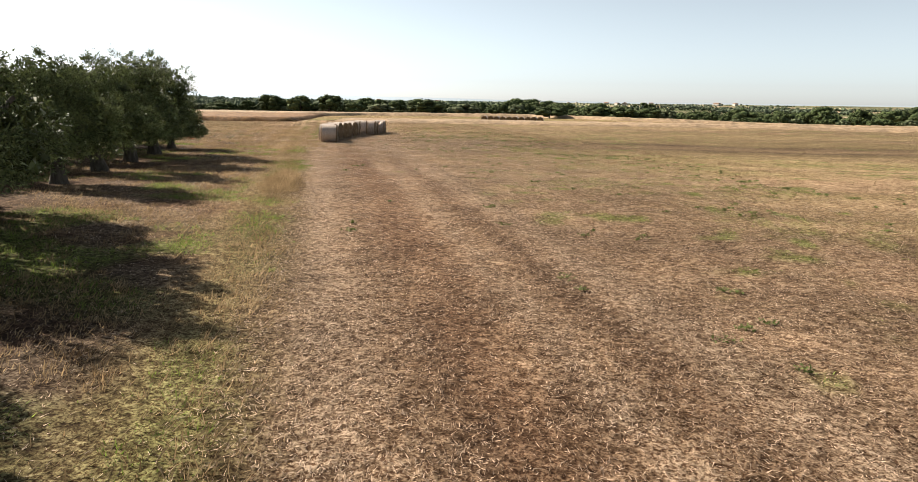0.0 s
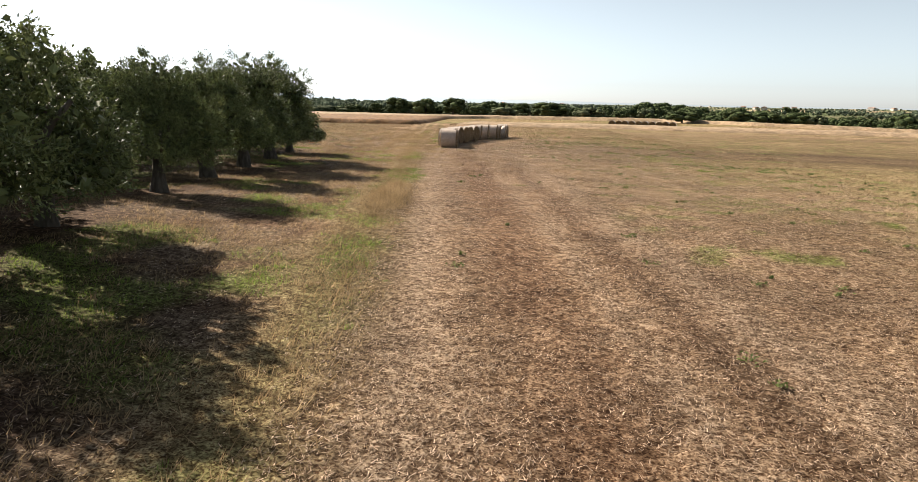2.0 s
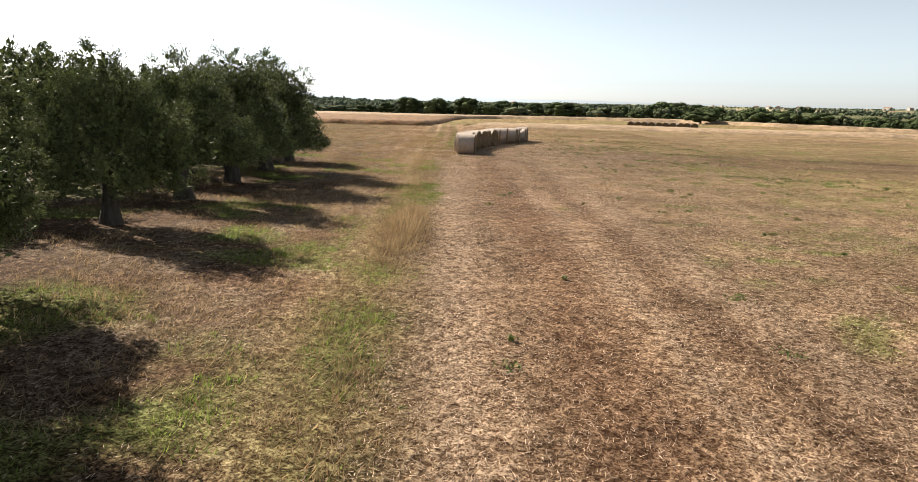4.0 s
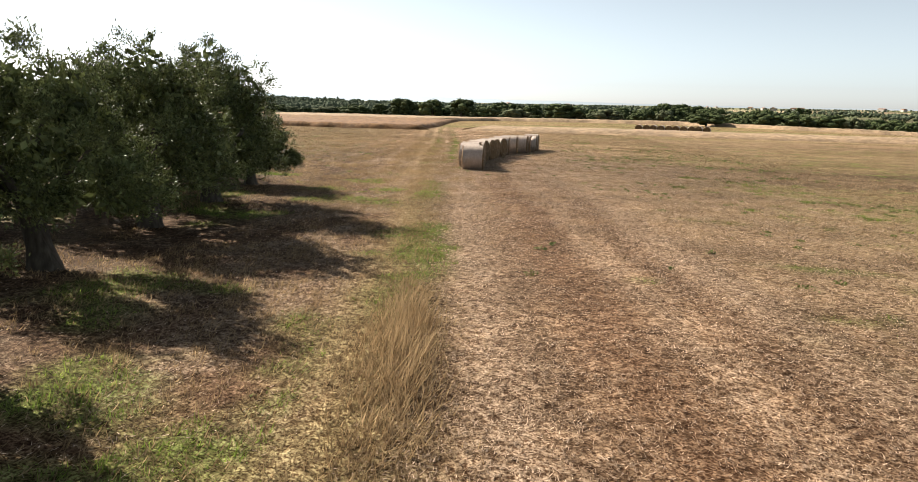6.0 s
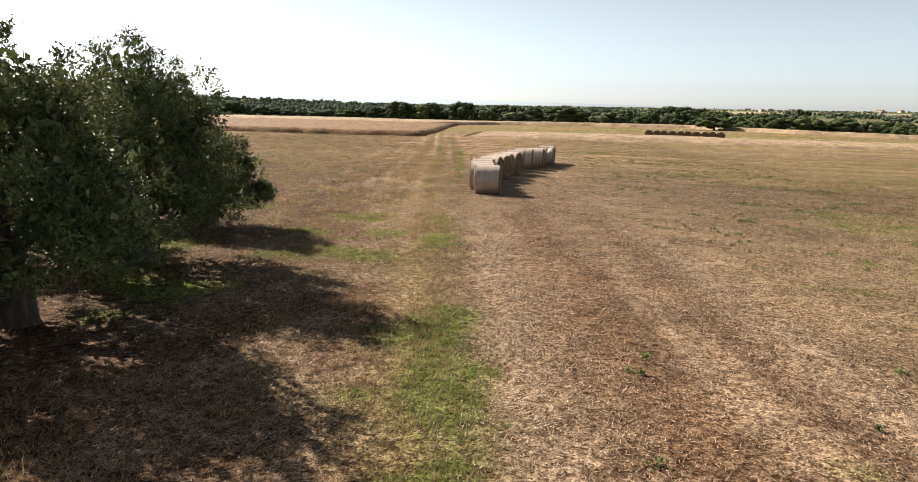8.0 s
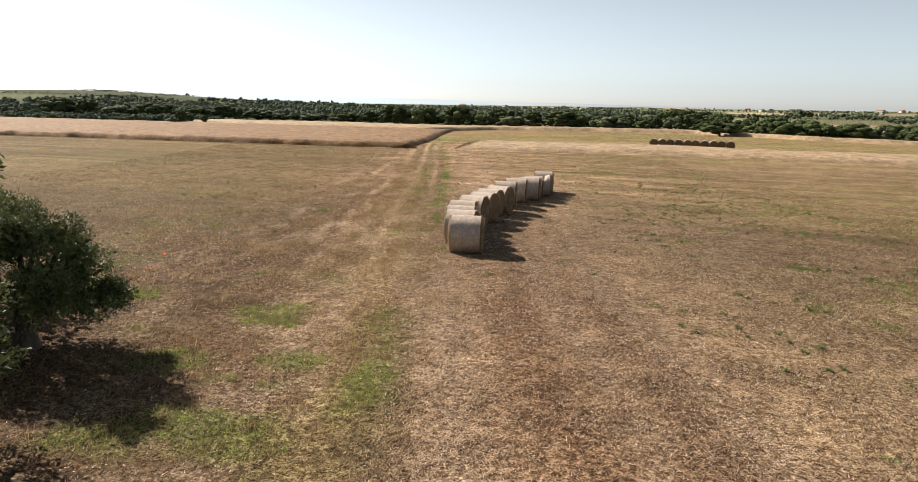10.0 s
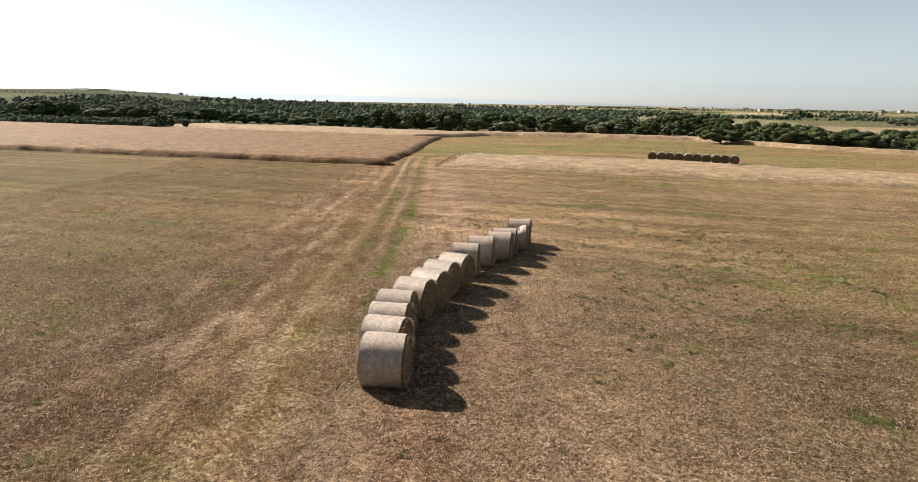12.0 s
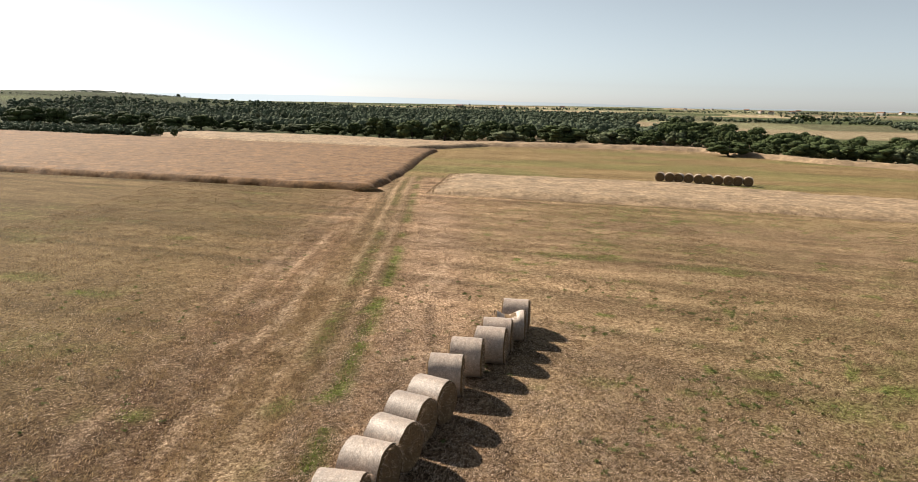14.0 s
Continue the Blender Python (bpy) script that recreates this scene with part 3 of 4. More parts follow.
def leaf_mesh(name, centres, ways, length, width, mat, rng, facing=None):
    """Folded leaves, two triangles each, at centres along ways."""
    n = len(centres)
    ways = ways / np.linalg.norm(ways, axis=1)[:, None]
    side = np.cross(ways, rng.normal(size=(n, 3)) * (1 if facing is None else 0.45) + (0 if facing is None else facing))
    side /= np.linalg.norm(side, axis=1)[:, None] + 1e-9
    up = np.cross(side, ways)
    ln = (length * rng.uniform(0.7, 1.3, n))[:, None]
    wd = (width * rng.uniform(0.7, 1.3, n))[:, None]
    a = centres - ways * ln * 0.5
    b = centres + side * wd * 0.5 + up * wd * 0.15
    c = centres + ways * ln * 0.5
    d = centres - side * wd * 0.5 + up * wd * 0.15
    v = np.stack([a, b, c, d], 1).reshape(-1, 3)
    i = np.arange(n) * 4
    f = np.concatenate([np.stack([i, i + 1, i + 2], 1), np.stack([i, i + 2, i + 3], 1)])
    return np_mesh(name, v, f, mat)


def olive_tree(seed, leaves, length, width, rad=2.7, top=5.2, low_lobe=None, skirt=-0.6, clear=0.9):
    rng = np.random.RandomState(seed)
    tree = new("olive_tree")
    # trunk, leaning and forked
    lean = rng.uniform(-0.25, 0.25, 2)
    v, f = [], []
    path = [(0, 0, -0.25), (0, 0, 0.05), (lean[0] * 0.3, lean[1] * 0.3, 0.45), (lean[0] * 0.8, lean[1] * 0.8, 0.9), (lean[0] * 1.2, lean[1] * 1.2, 1.35)]
    tube(v, f, path, [0.42, 0.33, 0.24, 0.22, 0.20], 12, 0.2, seed)
    part("trunk", np_mesh("trunk", v, f, M_BARK, True), tree, "gnarled grey-brown trunk")
    tips = []
    nl = 5
    for k in range(nl):
        a = 2 * math.pi * (k + rng.uniform(-0.25, 0.25)) / nl
        out, rise = rng.uniform(0.55, 0.75) * rad, rng.uniform(2.3, 3.1)
        p0 = Vector(path[-1]) - Vector((0, 0, 0.12))
        pts = []
        for s in np.linspace(0, 1, 6):
            pts.append((p0.x + math.cos(a) * out * s ** 0.9 + 0.1 * math.sin(5 * s + k), p0.y + math.sin(a) * out * s ** 0.9 + 0.1 * math.cos(4 * s + k), p0.z + (rise - 1.2) * s ** 1.2))
        v, f = [], []
        tube(v, f, pts, list(np.linspace(0.13, 0.035, 6)), 7, 0.12, seed + k)
        part("limb", np_mesh("limb", v, f, M_BARK, True), tree)
        tips.append(np.array(pts[-1]))
    # crown: a dozen uneven lobes built of sprays, drooping skirts and upright shoots
    cz, hz = 0.5 * top + 0.28, 0.46 * top
    lobes, turn = [], rng.uniform(0, 6.28)
    for q, (count, zf, rf) in enumerate(((7, skirt, 0.74), (6, 0.05, 0.70), (4, 0.52, 0.42), (1, 0.62, 0.05))):
        for k in range(count):
            a = turn + 6.283 * (k + rng.uniform(-0.28, 0.28)) / count + 0.5 * q
            d = rad * rf * rng.uniform(0.82, 1.15)
            lobes.append((d * math.cos(a), d * math.sin(a), cz + hz * (zf + rng.uniform(-0.16, 0.22)), rng.uniform(0.29, 0.42) * rad))
    if low_lobe:
        lobes += [low_lobe, low_lobe]
    cen, size = [], []
    for lx, ly, lz, lr in lobes:
        m = 15
        d = rng.normal(size=(m, 3))
        d /= np.linalg.norm(d, axis=1)[:, None]
        cen.append(np.array((lx, ly, lz)) + d * lr * rng.uniform(0.55, 1.0, m)[:, None])
        size.append(rng.uniform(0.2, 0.36, m) * min(1, lr / 0.6))
    cen, size = np.concatenate(cen), np.concatenate(size)
    weight = size ** 1.7
    shoots = 16
    n_main = int(leaves * 0.94)
    pick = rng.choice(len(cen), n_main, p=weight / weight.sum())
    per_clump = 9
    spray = rng.randint(0, per_clump, n_main) + pick * per_clump
    axis = rng.normal(size=(per_clump * len(cen), 3))
    out = np.repeat(cen - np.array((0, 0, cz - 0.3 * hz)), per_clump, 0)
    axis = axis / np.linalg.norm(axis, axis=1)[:, None] + 0.9 * out / np.linalg.norm(out, axis=1)[:, None]
    axis /= np.linalg.norm(axis, axis=1)[:, None]
    reach = (rng.rand(n_main) ** 0.5 * 1.25 * size[pick])[:, None]
    off = axis[spray] * reach + rng.normal(size=(n_main, 3)) * 0.055
    off[:, 2] -= 0.22 * (reach[:, 0] / 0.45) ** 2 * 0.4
    pos = cen[pick] + off
    way = axis[spray] + rng.normal(size=(n_main, 3)) * 0.7
    ps, ws = [pos], [way]
    per = (leaves - n_main) // shoots
    for s in range(shoots):
        lx, ly, lz, lr = lobes[7 + rng.randint(0, 11)]
        a, q = rng.uniform(0, 2 * math.pi), lr * rng.uniform(0.0, 0.6)
        base = np.array((lx + q * math.cos(a), ly + q * math.sin(a), lz + 0.8 * lr))
        tall = rng.uniform(0.2, 0.45)
        t = rng.rand(per)
        drift = rng.normal(size=2) * 0.2
        p = base + np.stack([drift[0] * t, drift[1] * t, tall * t], 1) + rng.normal(size=(per, 3)) * 0.075 * rng.uniform(0.6, 1.4)
        ps.append(p)
        ws.append(rng.normal(size=(per, 3)) * 0.6 + np.array((0, 0, 0.7)))
    pos, way = np.concatenate(ps), np.concatenate(ws)
    inner = np.concatenate([np.array((lx, ly, lz)) + rng.normal(size=(260, 3)) * lr * 0.3 for lx, ly, lz, lr in lobes])
    inner = inner[inner[:, 2] > clear + 0.25]
    keep = pos[:, 2] > clear + 0.5 * rng.rand(len(pos)) ** 2
    part("inner_foliage", leaf_mesh("inner_foliage", inner, rng.normal(size=inner.shape), 0.22, 0.12, M_LEAF, rng), tree, "dense shaded foliage inside the crown")
    part("crown", leaf_mesh("crown", pos[keep], way[keep], length, width, M_LEAF, rng), tree, "grey-green olive foliage")
    return tagged(tree, "old olive tree with dense grey-green crown on dry grass", "olive tree", "olive orchard")


near_olives = [olive_tree(s, 39000, 0.09, 0.032, r_, h_, (2.0, -0.14, 1.3, 0.42) if s == 14 else None, -0.5 if s == 14 else -0.42, {3: 0.75, 8: 1.0, 14: 0.5}[s]) for s, r_, h_ in ((3, 2.35, 4.1), (8, 2.35, 3.7), (14, 1.95, 3.7))]
back_olive = olive_tree(21, 9000, 0.2, 0.08, 2.8, 3.8)


def stand(tree, x, y, yaw, size=1.0, first=False, flat=1.0):
    m = pose(x, y, gz(x, y), 0, 0, yaw) @ Matrix.Diagonal((size * flat, size * flat, size, 1))
    if first:
        tree.matrix_world = m
        return tree
    ob = copy_thing(tree, pose(x, y, gz(x, y), 0, 0, yaw))
    ob.scale = (size * flat, size * flat, size)
    return ob


# front row: place, kind, quarter turns, height, and how narrow the crown is along the row
FRONT = [(-18.3, 33.9, 0, 2, 1.06, 0.85), (-17.0, 29.6, 0, 1, 1.0, 0.85), (-15.6, 25.1, 1, 1, 0.95, 0.62), (-14.0, 20.6, 0, 0, 0.84, 0.45), (-12.4, 15.2, 0, 3, 0.78, 0.65),
         (-10.6, 11.9, 1, 0, 1.06, 0.92), (-9.4, 7.0, 2, 2, 1.05, 0.75), (-8.6, 2.2, 0, 1, 0.95, 0.8)]
stand(near_olives[2], -19.75, 38.4, 40, 0.79, True)
used = {2}
for ox, oy, kind_no, quarter, osize, thin in FRONT:
    ob = stand(near_olives[kind_no], ox, oy, 16.7 + 90 * quarter, osize, kind_no not in used)
    ob.scale = (osize, osize * thin, osize) if quarter % 2 == 0 else (osize * thin, osize, osize)
    used.add(kind_no)
for k in range(9):
    oy = 2 + 4.7 * k
    stand(back_olive, -13.6 - 0.3 * oy + 0.3 * math.sin(3 * k), oy, 50 * k, 1.0 + 0.05 * math.sin(5 * k), k == 0)


# ---- standing dry grass: the field by the lane, the band, the far margin ----
def lane_side(y):
    """Right rim of the standing field beside the lane."""
    return np.interp(y, [100, 112, 131, 150, 175, 205, 225], [-36, -37.5, -41, -45.5, -51, -54, -50])


def canopy(name, xs, ys, inside, tall, label, seed, mat, blades, slope=0.55):
    """A stand of dry grass as an uneven sheet with sides down to the ground and blades on top."""
    rng = np.random.RandomState(seed)
    X, Y = np.meshgrid(xs, ys)
    m = inside(X, Y)
    Z = ground_z(X, Y) + np.where(m > 0, tall * sstep(0, slope, m) * (0.75 + 0.5 * fbm(X / 1.5, Y / 1.5, seed, 4)), -0.3)
    ii = np.arange(X.size).reshape(X.shape)
    f = np.stack([ii[:-1, :-1], ii[:-1, 1:], ii[1:, 1:], ii[1:, :-1]], -1).reshape(-1, 4)
    keep = (m.ravel()[f] > 0).any(1)
    ob = new(name, np_mesh(name, np.stack([X, Y, Z], -1).reshape(-1, 3), f[keep], mat, True))
    tagged(ob, label, "dry grass", kind="stuff")
    # seed heads and loose tufts over the stand, thicker at its rims
    px, py = rng.uniform(xs[0], xs[-1], blades * 14), rng.uniform(ys[0], ys[-1], blades * 14)
    mm = inside(px, py)
    ok = (mm > 0.05) & (rng.rand(len(px)) < 0.05 + 0.6 * np.exp(-mm * 0.9))
    px, py, mm = px[ok][:blades], py[ok][:blades], mm[ok][:blades]
    pz = ground_z(px, py) + tall * sstep(0, slope, mm) * 0.7
    th, ln = rng.uniform(0, 2 * math.pi, len(px)), rng.uniform(0.10, 0.30, len(px)) * tall / 0.6
    w = np.stack([np.cos(th) * 0.4, np.sin(th) * 0.4, np.ones(len(px))], 1) * ln[:, None]
    needles(name + "_tufts", np.stack([px, py, pz], 1), w, rng.uniform(0.012, 0.03, len(px)), mat, "ragged tufts and seed heads of dry grass", "dry grass")


def in_left(x, y):
    rim = lane_side(y) + 0.8 * (fbm(x / 3, y / 3, 51, 3) - 0.5)
    return np.minimum(np.minimum((rim - x) / 2, (y - (111.5 + 0.02 * (x + 38) + 1.0 * (fbm(x / 4, y / 4, 52, 3) - 0.5))) / 1.5), (186 + 0.12 * np.clip(-60 - x, 0, 150) - y) / 2)


def in_band(x, y):
    near_rim = 111.5 - 0.05 * np.maximum(x + 5, 0) + 1.4 * (fbm(x / 4, y / 4, 53, 3) - 0.5)
    far_rim = 137 - 0.42 * np.maximum(x + 2, 0) + 0.004 * np.maximum(x + 2, 0) ** 2 + 1.2 * (fbm(x / 5, y / 5, 54, 3) - 0.5)
    return np.minimum(np.minimum((y - near_rim) / 2, (far_rim - y) / 2), (x - (-31.5 - 0.18 * (y - 112))) / 2)


def in_margin(x, y):
    mid = np.interp(x, [-300, -195, -150, -95, -60, -48, -22, 7, 19, 28, 41, 100, 160], [226, 224, 220, 210, 202, 219, 226, 225, 207, 197, 191, 172, 156])
    return (np.interp(x, [-300, -195, -150, -95, -60, -48, -40, 0, 30, 100], [3, 3, 11, 21, 17, 8, 6, 5, 4, 4]) + 2 * (fbm(x / 7, y / 7, 55, 3) - 0.5) - np.abs(y - mid)) / 4


canopy("standing_grass", np.concatenate([np.arange(-300, -110, 4.0), np.arange(-110, -35, 0.5)]), np.concatenate([np.arange(109, 120, 0.4), np.arange(120, 222, 1.2)]), in_left, 0.75,
       "field of tall reddish dry grass beside the lane", 61, M_CROP, 20000)
canopy("grass_band", np.concatenate([np.arange(-38, 45, 0.5), np.arange(45, 130, 2.0)]), np.arange(96, 140, 0.45), in_band, 0.55, "band of tall pale dry grass across the field", 62, M_PALECROP, 26000, 1.8)
canopy("grass_margin", np.concatenate([np.arange(-300, -62, 2.5), np.arange(-62, 170, 0.9)]), np.arange(150, 272, 0.9), in_margin, 0.9, "pale dry grass margin along the hedge", 63, M_PALECROP, 9000)

# ---- hedge and woods ----
bm = bmesh.new()
bmesh.ops.create_icosphere(bm, subdivisions=2, radius=1)
BALL_V = np.array([tuple(v.co) for v in bm.verts])
BALL_F = np.array([[v.index for v in f.verts] for f in bm.faces])
bm.free()


def lumps(centres, radii, rng, rough=0.2):
    """Uneven rounded masses of foliage at the centres, radii (n, 3)."""
    n, k = len(centres), len(BALL_V)
    swell = 1 + rough * rng.normal(size=(n, k, 1))
    v = centres[:, None, :] + BALL_V[None] * radii[:, None, :] * swell
    f = BALL_F[None] + (np.arange(n) * k)[:, None, None]
    return v.reshape(-1, 3), f.reshape(-1, 3)


def leaf_quads(centres, facing, size, rng):
    """Small leaf sprays, two triangles each, that roughly face outwards."""
    n = len(centres)
    f = facing + 0.5 * rng.normal(size=(n, 3))
    a = np.cross(f, rng.normal(size=(n, 3)))
    a /= np.linalg.norm(a, axis=1)[:, None] + 1e-9
    b = np.cross(f, a)
    b /= np.linalg.norm(b, axis=1)[:, None] + 1e-9
    s1, s2 = (size * rng.uniform(0.5, 1.2, n))[:, None], (size * rng.uniform(0.35, 0.8, n))[:, None]
    v = np.stack([centres - a * s1, centres + b * s2, centres + a * s1, centres - b * s2], 1).reshape(-1, 3)
    i = np.arange(n) * 4
    return v, np.concatenate([np.stack([i, i + 1, i + 2], 1), np.stack([i, i + 2, i + 3], 1)])


def bush(seed, wide, tall, leaves, leaf, mat):
    rng = np.random.RandomState(seed)
    tree = new("hedge_tree")
    v, f = [], []
    tube(v, f, [(0, 0, -0.4), (0.1, 0, 0.3 * tall), (0.1, 0.15, 0.6 * tall)], [0.22, 0.16, 0.06], 6, 0.1, seed)
    part("trunk", np_mesh("trunk", v, f, M_BARK, True), tree)
    nc = 30
    cen = rng.normal(size=(nc, 3))
    cen /= np.linalg.norm(cen, axis=1)[:, None]
    cen *= np.array((wide, wide, 0.42 * tall)) * rng.uniform(0.5, 0.72, nc)[:, None]
    cen[:, 2] = np.maximum(cen[:, 2] + 0.48 * tall, 0.16 * tall)
    rad = rng.uniform(0.15, 0.30, nc)[:, None] * np.array((wide, wide, 0.5 * wide + 0.22 * tall))
    v1, f1 = lumps(cen, rad * 0.88, rng, 0.14)
    pick = rng.choice(nc, leaves, p=(rad[:, 0] ** 2) / (rad[:, 0] ** 2).sum())
    way = rng.normal(size=(leaves, 3))
    way /= np.linalg.norm(way, axis=1)[:, None]
    pos = cen[pick] + way * rad[pick] * rng.uniform(0.8, 1.22, leaves)[:, None]
    pos[:, 2] = np.maximum(pos[:, 2], 0.1)
    v2, f2 = leaf_quads(pos, way, leaf, rng)
    part("crown", np_mesh("crown", np.concatenate([v1, v2]), np.concatenate([f1, f2 + len(v1)]), mat, True), tree)
    return tagged(tree, "dark green broadleaf tree in the hedge behind the field", "tree", "hedge trees")


bushes = [bush(71, 3.0, 6.8, 1300, 0.22, M_WOODLEAF), bush(72, 3.6, 5.6, 1300, 0.22, M_WOODLEAF), bush(73, 3.4, 4.6, 1200, 0.21, M_GREYLEAF), bush(74, 4.6, 7.6, 1700, 0.26, M_WOODLEAF)]
CROWN = [(3.0, 6.8), (3.6, 5.6), (3.4, 4.6), (4.6, 7.6)]
placed = set()


def hedge_tree(k, x, y, yaw, size, flat=1.0):
    stand(bushes[k], x, y, yaw, size, k not in placed, flat)
    placed.add(k)


# the bushes that stand out along the hedge: kind, place, half width, height
HEDGE_WEST = [(3, -230, 242, 8.6, 8.8), (0, -216, 242, 5.1, 8.9), (2, -210, 250, 7.7, 5.8), (3, -192, 247, 6.4, 7.3), (1, -173, 247, 7.0, 5.8), (0, -165, 255, 5.8, 7.0), (1, -151, 257, 6.5, 4.9),
              (2, -141, 258, 4.5, 3.4), (2, -127, 255, 5.9, 3.8), (1, -108, 243, 6.1, 4.6), (0, -98, 242, 3.4, 5.6), (3, -87, 236, 6.2, 7.6), (3, -72.5, 226, 5.5, 7.2), (0, -63, 227, 5.4, 8.1)]
HEDGE_EAST = [(1, -54, 226, 4.1, 5.1), (2, -44.5, 228, 5.8, 4.5), (3, -31, 234, 8.4, 6.5), (2, -16, 231, 6.2, 4.9), (1, -6.6, 236, 3.4, 3.8), (2, 1.3, 246, 4.0, 5.1), (1, 11.5, 208, 5.5, 4.2),
              (1, 24, 234, 4.3, 4.4), (3, 25.5, 205, 4.7, 4.9), (1, 34, 206, 5.2, 4.7), (3, 41.6, 206, 4.9, 4.8), (2, 46, 203, 3.4, 4.2)]
rr = random.Random(5)
for k, x, y, w, h in HEDGE_WEST + HEDGE_EAST:
    size = h / CROWN[k][1]
    hedge_tree(k, x, y, rr.uniform(0, 360), size, w / (CROWN[k][0] * size))
HEDGE = [(-300, 262), (-195, 258), (-130, 256), (-95, 242), (-70, 230), (-45, 232), (-20, 236), (5, 240), (20, 216), (30, 208), (45, 202), (100, 182), (150, 167)]
for row_no, (back, step) in enumerate(((2, 5.2), (9, 6.6), (19, 8.5))):
    x = -270.0
    while x < 135:
        y = float(np.interp(x, [p[0] for p in HEDGE], [p[1] for p in HEDGE])) + back + rr.uniform(-2.5, 2.5)
        k = rr.choice((1, 2, 2, 1) if row_no == 0 else (0, 1, 3, 1, 2))
        grow = 0.24 + 0.8 * float(fbm(np.array(x / 16), np.array(row_no * 7.3), 85, 2)) + 0.3 * float(bump_at(x, -78, 18)) - 0.22 * float(bump_at(x, -130, 30))
        grow *= 0.6 if row_no == 0 and -235 < x < 48 else 0.8 if x > 48 else 1.0
        grow = min(grow, 0.62) if x > 14 else grow
        grow += 0.18 * row_no * float(bump_at(x, -8, 16)) * 0.5
        hedge_tree(k, x, y, rr.uniform(0, 360), grow * rr.uniform(0.75, 1.2) * (0.8 if k == 3 and x > 14 else 1), rr.uniform(1.0, 1.35))
        x += step * rr.uniform(0.6, 1.4)
for back in (30, 43, 58, 76, 96, 118, 142):
    for x in np.arange(6, 170, 11.5):
        y = float(np.interp(x, [p[0] for p in HEDGE], [p[1] for p in HEDGE])) + back + rr.uniform(-4, 4)
        hedge_tree(rr.choice((0, 1, 3, 3)), x + rr.uniform(-3, 3), y, rr.uniform(0, 360), rr.uniform(0.88, 1.1), rr.uniform(1.0, 1.35))
for x, y, h in ((-144.2, 203.5, 0.75), (-142, 205, 0.5), (-136, 203.5, 0.45)):
    hedge_tree(0, x, y, 40 * h, h, 0.9)
for lx, ly, ls in ((141, 735, 1.15), (150, 742, 0.95), (133, 740, 0.8)):
    stand(bushes[3], lx, ly, 30 * ls, ls)


bm = bmesh.new()
bmesh.ops.create_icosphere(bm, subdivisions=1, radius=1)
KNOT_V = np.array([tuple(v.co) for v in bm.verts])
KNOT_F = np.array([[v.index for v in f.verts] for f in bm.faces])
bm.free()


def far_woods(seed, count, region, label, name="far_woods", size=1.0, knots=4):
    """Many small crowns far off, each of a few knots of foliage with loose sprays, in one mesh."""
    rng = np.random.RandomState(seed)
    spots = np.array([region(rng) for _ in range(count)])
    w, h = rng.uniform(1.5, 3.2, count) * size, rng.uniform(2.8, 5.4, count) * size
    foot = ground_z(spots[:, 0], spots[:, 1])
    who = np.repeat(np.arange(count), knots)
    way = rng.normal(size=(len(who), 3))
    way /= np.linalg.norm(way, axis=1)[:, None]
    span = np.stack([w, w, 0.5 * h], 1)
    cen = np.stack([spots[:, 0], spots[:, 1], foot + 0.5 * h], 1)[who] + way * span[who] * 0.52
    rad = span[who] * rng.uniform(0.42, 0.66, len(who))[:, None]
    k = len(KNOT_V)
    v1 = (cen[:, None, :] + KNOT_V[None] * rad[:, None, :] * (1 + 0.16 * rng.normal(size=(len(who), k, 1)))).reshape(-1, 3)
    f1 = (KNOT_F[None] + (np.arange(len(who)) * k)[:, None, None]).reshape(-1, 3)
    own = np.repeat(np.arange(len(who)), 5)
    out = rng.normal(size=(len(own), 3))
    out /= np.linalg.norm(out, axis=1)[:, None]
    v2, f2 = leaf_quads(cen[own] + out * rad[own] * rng.uniform(0.85, 1.25, len(own))[:, None], out, 0.42 * size, rng)
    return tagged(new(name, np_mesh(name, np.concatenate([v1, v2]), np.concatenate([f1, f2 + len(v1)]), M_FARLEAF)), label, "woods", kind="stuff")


def clearing(x, y):
    """Open fields between the groves."""
    return np.exp(-(((x + 183) / 55) ** 2 + ((y - 366) / 30) ** 2)) + np.exp(-(((x + 87) / 32) ** 2 + ((y - 350) / 20) ** 2)) + np.exp(-(((x - 60) / 120) ** 2 + ((y - 420) / 40) ** 2)) > 0.37


def wood_region(rng):
    while True:
        d = 225 + 600 * rng.rand() ** 1.4
        a = radians(-15 + rng.uniform(-42, 42))
        x, y = d * math.sin(a), d * math.cos(a)
        lowest = 0.30 if x < -10 else 0.46 if y < 300 else 0.62
        grove = fbm(np.array(x / 130), np.array(y / 60), 81, 3) > lowest if x > -560 else fbm(np.array(x / 110), np.array(y / 70), 43, 2) < 0.5
        if y > (258 + max(0, -20 - x) * 0.2 if x < 0 else 350) and x > -600 and grove and not clearing(x, y):
            return x, y


far_woods(91, 4300, wood_region, "dark green olive groves and woods on the plain")


def scrub_region(rng):
    """Low scrub between the standing grass and the woods."""
    x = rng.uniform(-265, -146)
    return x, 207.5 - 0.06 * (x + 190) + 26 * rng.rand() ** 1.5 + rng.normal()


far_woods(94, 620, scrub_region, "low grey-green scrub along the foot of the woods", "scrub", 0.5, 3)


